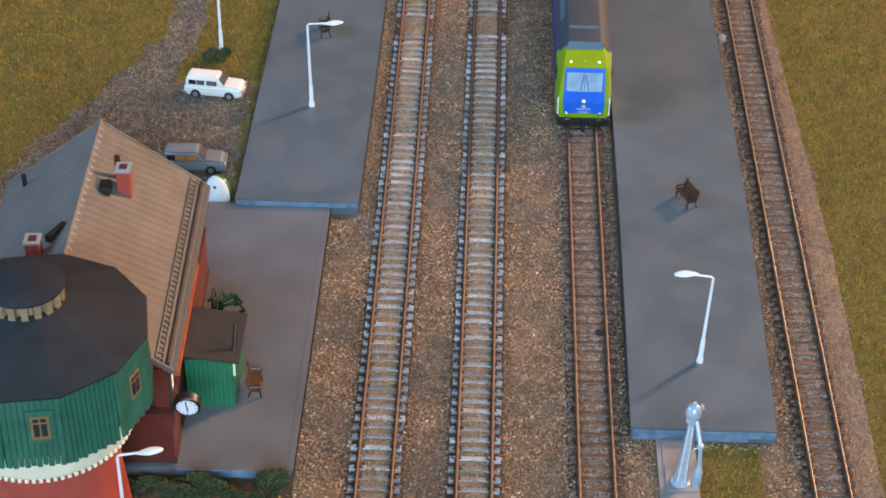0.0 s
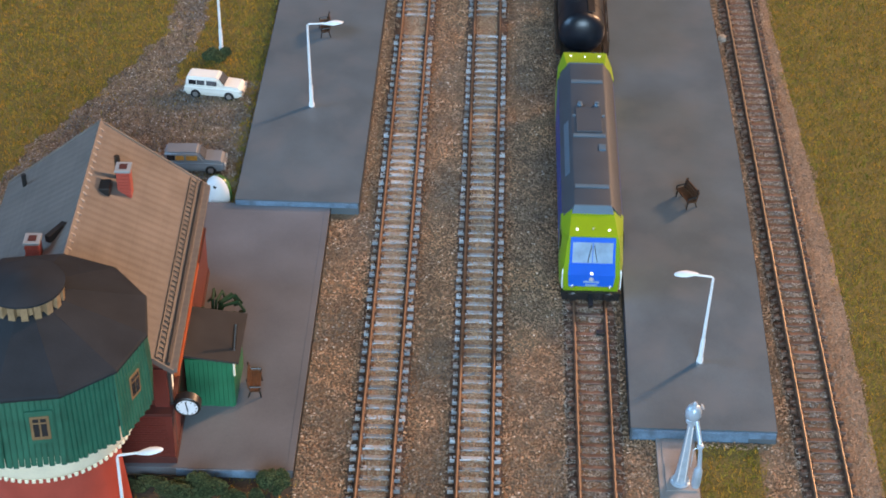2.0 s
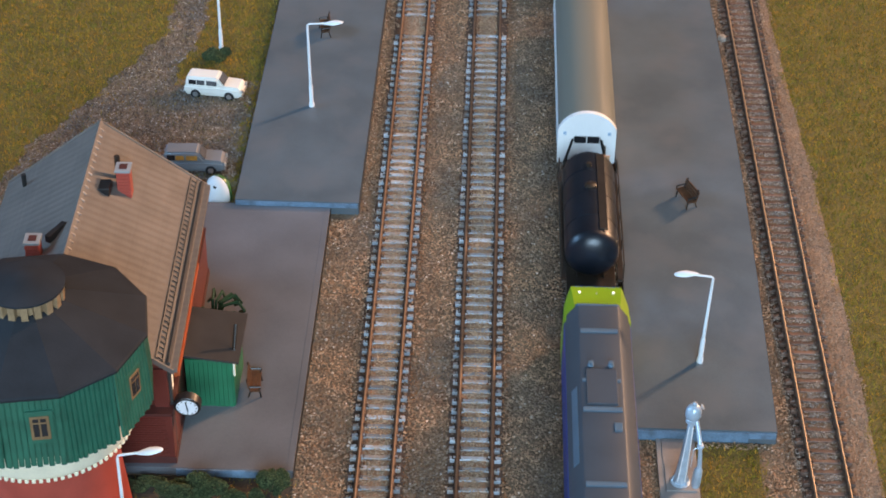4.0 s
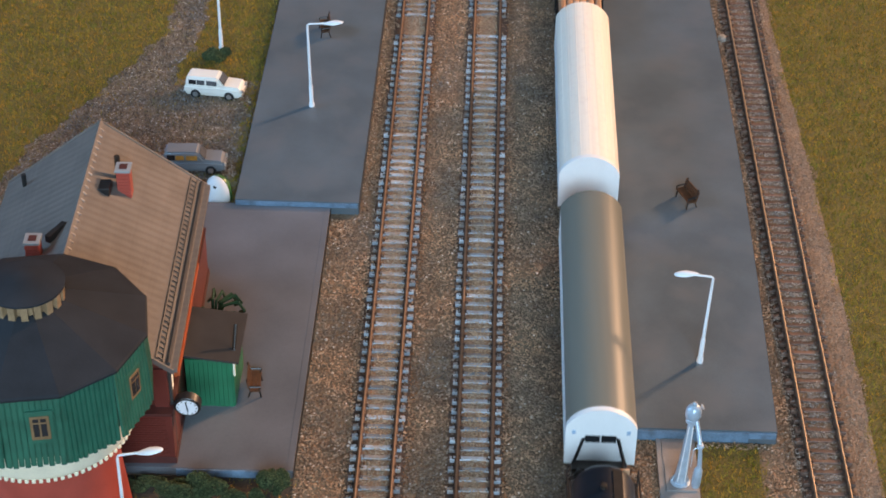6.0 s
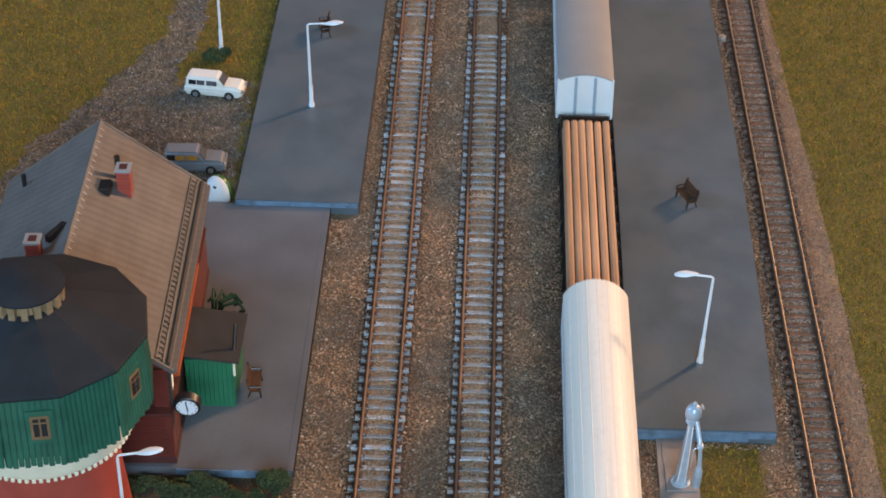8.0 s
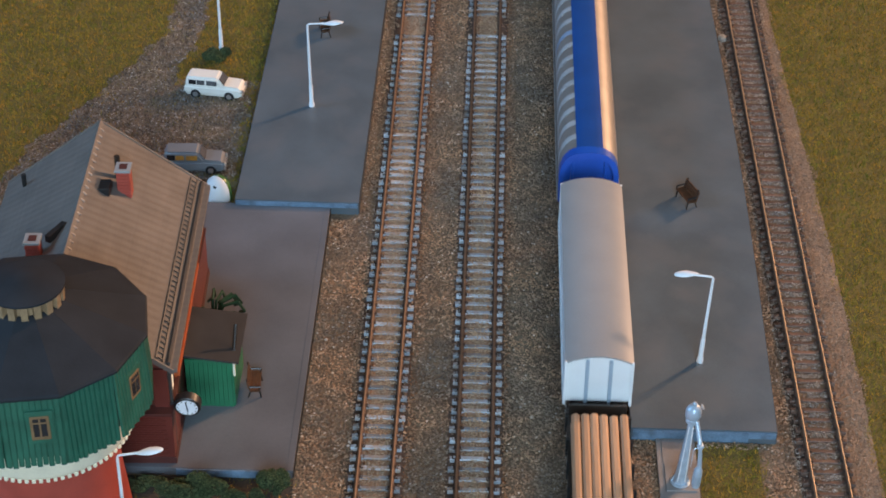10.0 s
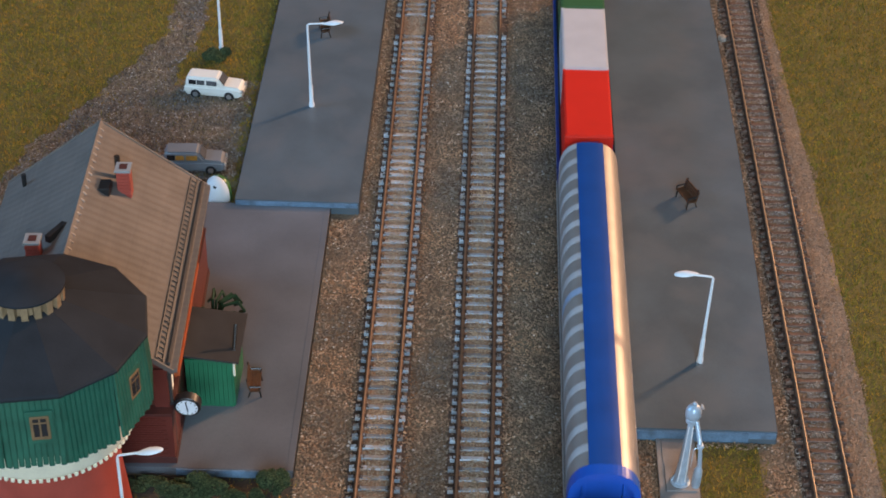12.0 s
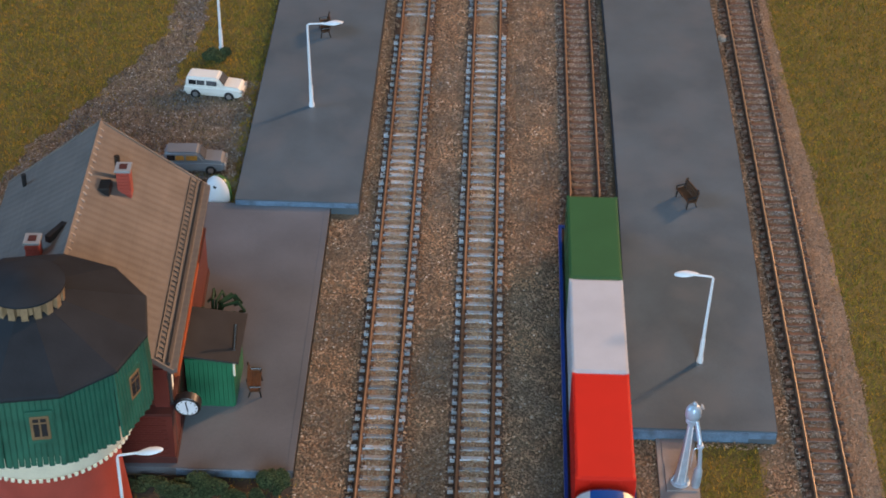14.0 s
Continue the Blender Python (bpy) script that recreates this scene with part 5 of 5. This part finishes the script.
def hood_wagon():
    t = thing("hooded_wagon", "long wagon under a ribbed grey hood with blue tarpaulin", "hooded wagon", group="goods train")
    L = 280.0
    van_frame(t, 0, L)
    bogie(t, 38, 22)
    bogie(t, L - 38, 22)
    n = 28
    outer = [(17.0 * math.copysign(abs(math.cos(math.pi * i / n)) ** 0.75, math.cos(math.pi * i / n)), 30 + 19.0 * math.sin(math.pi * i / n) ** 0.82) for i in range(n + 1)]
    part("hood", prism([(16.8, 16)] + outer + [(-16.8, 16)], 7.4, L - 3), "hood_brown", t, "glossy grey-brown hood panels", smooth=True)
    k = 1
    y = 19.75
    while y < L - 1.5:
        rib = [(x * 1.006, 30 + (z - 30) * 1.007) for x, z in outer]
        inn = [(x * 0.98, 30 + (z - 30) * 0.98) for x, z in outer]
        rib = [q for q in rib if q[0] < -5]
        inn = [q for q in inn if q[0] < -5]
        part("rib", prism(rib + inn[::-1], y - 2.5, y + 2.5), "hood_rib_blue" if k == 9 else "hood_rib", t, "light grey hood rib", smooth=True)
        y += 15.15
        k += 1
    top = [(x * 1.03, 30 + (z - 30) * 1.024) for x, z in outer if abs(x) < 8.9]
    low = [(x, z - 0.8) for x, z in top]
    part("tarpaulin", prism(top + low[::-1], 6.6, L - 0.5), "tarp_blue", t, "dark blue tarpaulin strip", smooth=True)
    for y0, y1 in ((0, 3.2), (L - 3.2, L)):
        e = [(x * 1.02, 30 + (z - 30) * 1.03) for x, z in outer]
        if y0 > 0:
            e = outer
        ring = [(x * 0.84, 15 + (z - 15) * 0.88) for x, z in e]
        way = 1 if y0 == 0 else -1
        ya = 0 if y0 == 0 else L
        part("end_rim", prism([(17.0, 15)] + e + [(-17.0, 15), (-14.2, 15)] + ring[::-1] + [(14.2, 15)], min(ya, ya + way * 7), max(ya, ya + way * 7)), "rim_blue" if y0 == 0 else "hood_brown", t, "bright blue end rim" if y0 == 0 else "grey-brown end rim")
        part("end_wall", prism([(16.4, 15)] + [(x * 0.97, z - 0.6) for x, z in e] + [(-16.4, 15)], min(ya + way * 5.5, ya + way * 7.2), max(ya + way * 5.5, ya + way * 7.2)), "rim_blue", t, "recessed blue end wall")
    for y0 in (-0.5,):
        for s in (-9.6, 9.6):
            part("end_rib", box(s - 0.8, s + 0.8, 3.5, 5.8, 17, 44, 0.2), "rim_blue", t)
        part("end_beam", box(-12, 12, -1.2, 0.2, 15.5, 21, 0.3), "tarp_blue", t)
    for s in (-1, 1):
        part("hand_rail", rod((s * 18.0, 4, 24), (s * 18.0, L - 4, 24), 0.4, 6), "chrome", t, "thin bright side rail")
        part("sill", box(s * 17.0 - 0.8, s * 17.0 + 0.8, 2, L - 2, 14.5, 19, 0.2), "hood_brown", t)
    return t


def container_wagon():
    t = thing("container_wagon", "long dark blue container flat wagon", "flat wagon", group="goods train")
    L = 246.0
    for s in (-1, 1):
        part("side_beam", box(s * 16.2 - 0.9, s * 16.2 + 0.9, 0, L, 11.5, 16.4, 0.3), "navy", t, "dark blue side beam")
    part("deck", box(-15.3, 15.3, 1, L - 1, 12.6, 15.4), "soot", t)
    for y in (0.0, L - 2):
        part("end_beam", box(-16.9, 16.9, y, y + 2, 11.5, 16.6, 0.3), "navy", t, "dark blue end beam")
    buffers(t, 0, -1)
    buffers(t, L, 1)
    bogie(t, 40, 22)
    bogie(t, L - 40, 22)
    return t


def container(mat, label):
    t = thing("freight_container", label, "container", group="containers")
    L = 76.4
    part("shell", box(-13.8, 13.8, 0.3, L - 0.3, 15.6, 46.6, 0.5), mat, t, smooth=False)
    part("roof_panel", box(-12.9, 12.9, 1.6, L - 1.6, 46.5, 46.95, 0.2), mat, t, "flat roof panel")
    for x in (-13.2, 13.2):
        for y in (1.2, L - 1.2):
            part("corner_post", box(x - 0.9, x + 0.9, y - 1.1, y + 1.1, 15.45, 46.75, 0.2), mat, t)
    for k in range(15):
        y = 4 + k * 4.9
        for x in (-13.8, 13.8):
            part("side_rib", box(x - 0.45, x + 0.45, y, y + 2.4, 18, 45), mat, t)
    for x in (-6.9, 6.9):
        part("door_bar", box(x - 0.5, x + 0.5, -0.2, 0.5, 17, 45), mat, t)
    return t


# ---------------------------------------------------------------- motion of the train
# seconds and the place of the leading face along the track
RUN = [(0.0, 1019.8), (0.5, 983.3), (1.0, 940.9), (1.5, 895.4), (2.0, 841.8), (2.5, 784.2), (3.0, 725.9), (3.2, 700.4),
       (5.3, 438.4), (5.5, 408.9), (6.0, 335.2), (6.5, 258.6), (7.0, 184.6), (7.5, 112.3), (8.0, 38.3), (8.2, 9.2),
       (10.3, -271.3), (10.5, -297.0), (11.0, -361.5), (11.5, -427.5), (12.0, -499.2), (12.5, -574.2), (13.0, -648.5), (13.5, -720.0), (14.0, -789.0)]


def run_at(t):
    """The place of the leading face at t, by a smooth curve through RUN."""
    for i in range(len(RUN) - 1):
        if t <= RUN[i + 1][0] + 1e-6:
            break
    (ta, a), (tb, b) = RUN[i], RUN[i + 1]
    before, after = RUN[max(i - 1, 0)], RUN[min(i + 2, len(RUN) - 1)]
    va = (b - before[1]) / (tb - before[0])
    vb = (after[1] - a) / (after[0] - ta)
    h = tb - ta
    s = (t - ta) / h
    return (2 * s ** 3 - 3 * s * s + 1) * a + (s ** 3 - 2 * s * s + s) * h * va + (-2 * s ** 3 + 3 * s * s) * b + (s ** 3 - s * s) * h * vb


CONSIST = []


def train():
    CONSIST.append((locomotive(), 0.0))
    CONSIST.append((tank_wagon(), 222.0))
    CONSIST.append((arched_van("sliding_wall_wagon", "van with smooth olive-grey round roof and white ends", 186.0, "olive_roof", False), 363.0))
    CONSIST.append((arched_van("sliding_wall_wagon", "van with dirty ivory-white ribbed roof and white ends", 182.0, "ivory", True), 582.0))
    CONSIST.append((timber_wagon(), 769.0))
    CONSIST.append((plain_van(), 970.4))
    CONSIST.append((hood_wagon(), 1153.0))
    CONSIST.append((container_wagon(), 1439.5))
    for k, (mat, lab) in enumerate((("red_box", "bright red freight container on the flat wagon"), ("grey_box", "pale grey freight container on the flat wagon"), ("green_box", "dark green freight container on the flat wagon"))):
        CONSIST.append((container(mat, lab), 1442.0 + k * 76.5))


def motions():
    times = [i / 10 for i in range(141)]
    for ob, u in CONSIST:
        walk(ob, [(t, at(CX, run_at(t) + u, 0)) for t in times])
    every = [i / 30 for i in range(421)]
    for ob, u, r in WHEELS:
        walk(ob, [(t, at(0, u, 5 + r + 0.05, math.degrees((run_at(t) - RUN[0][1]) / r))) for t in every])


# ---------------------------------------------------------------- build
room()
ground()
turf_sheets()
lawn_sheets()
platforms()
station()
shed()
pot_plant()
water_tower()
car(at(-177.0, 1054.5, 0, 0, 0, -7), "car_white", "car_glass", "cream-white estate car parked on the gravel yard")
car(at(-178.5, 968.5, 0, 0, 0, 1), "car_grey", "amber", "grey estate car with amber windows parked on gravel")
bottle_bank()
lamp_post(at(114.1, 787, 8.5, 0, 2.2, 0), "white curved street lamp on the island platform", 55, 17, -1)
lamp_post(at(-112.5, 1029.4, 8.5, 0, -1, 0), "white curved street lamp on the grey platform", 58, 19, 1)
lamp_post(at(-180.5, 1110, 0), "tall white street lamp on the grass beside the yard", 62, 18, 1)
lamp_post(at(-166, 648, 0, 0, 0, 10), "white curved street lamp in front of the water tower", 56, 18, 1)
bench(at(116.8, 934.5, 8.5, 0, 0, -67), "brown slatted bench with black iron frame on the island platform")
bench(at(-112.0, 1122, 8.5, 0, 0, -80), "brown slatted bench with black iron frame on the grey platform")
bench(at(-117.5, 758.5, 5, 0, 0, 94), "brown slatted bench with black iron frame beside the shed")
water_crane()
hedge(at(-139, 679, 0), 15, 8, 15, 9000, "grey-green foam bush before the forecourt", 5)
hedge(at(-101, 682, 0), 9, 8, 17, 6000, "grey-green foam bush at the forecourt corner", 6)
hedge(at(-164, 687, 0), 9, 5, 6, 2600, "low dark green moss beside the tower", 12)
hedge(at(-119, 674, 0), 9, 5, 9, 3600, "low grey-green foam bush before the forecourt", 9)
hedge(at(-181, 1097, 0), 8.5, 5, 10, 5200, "small dark green bush at the foot of the lamp", 8)
solid("rail_feeder", box(-2.4, 2.4, -1.8, 1.8, 2.0, 4.2, 0.6), "black", "small black feeder clip beside the rail", "clip", at(63.2, 815.5, 0))
solid("rock", hull([(3.4 * math.cos(a) * f, 4.2 * math.sin(a) * f, z) for z, f in ((0, 1.0), (2.4, 0.9), (3.6, 0.5)) for a in (0.3, 1.2, 2.4, 3.3, 4.4, 5.5)]), "stone_pale", "small pale stone lying beside the siding", "stone", at(155.5, 1141, 0))
train()
track("a", "sleeper_grey", "rusty model track with grey weathered sleepers", (1136, 1158))
track("b", "sleeper_grey", "rusty model track with grey weathered sleepers", (1136, 1158))
track("c", "sleeper_brown", "rusty model track with brown sleepers beside the platform")
track("d", "sleeper_brown", "rusty siding track with dark brown sleepers")
ballast_and_grass()
motions()
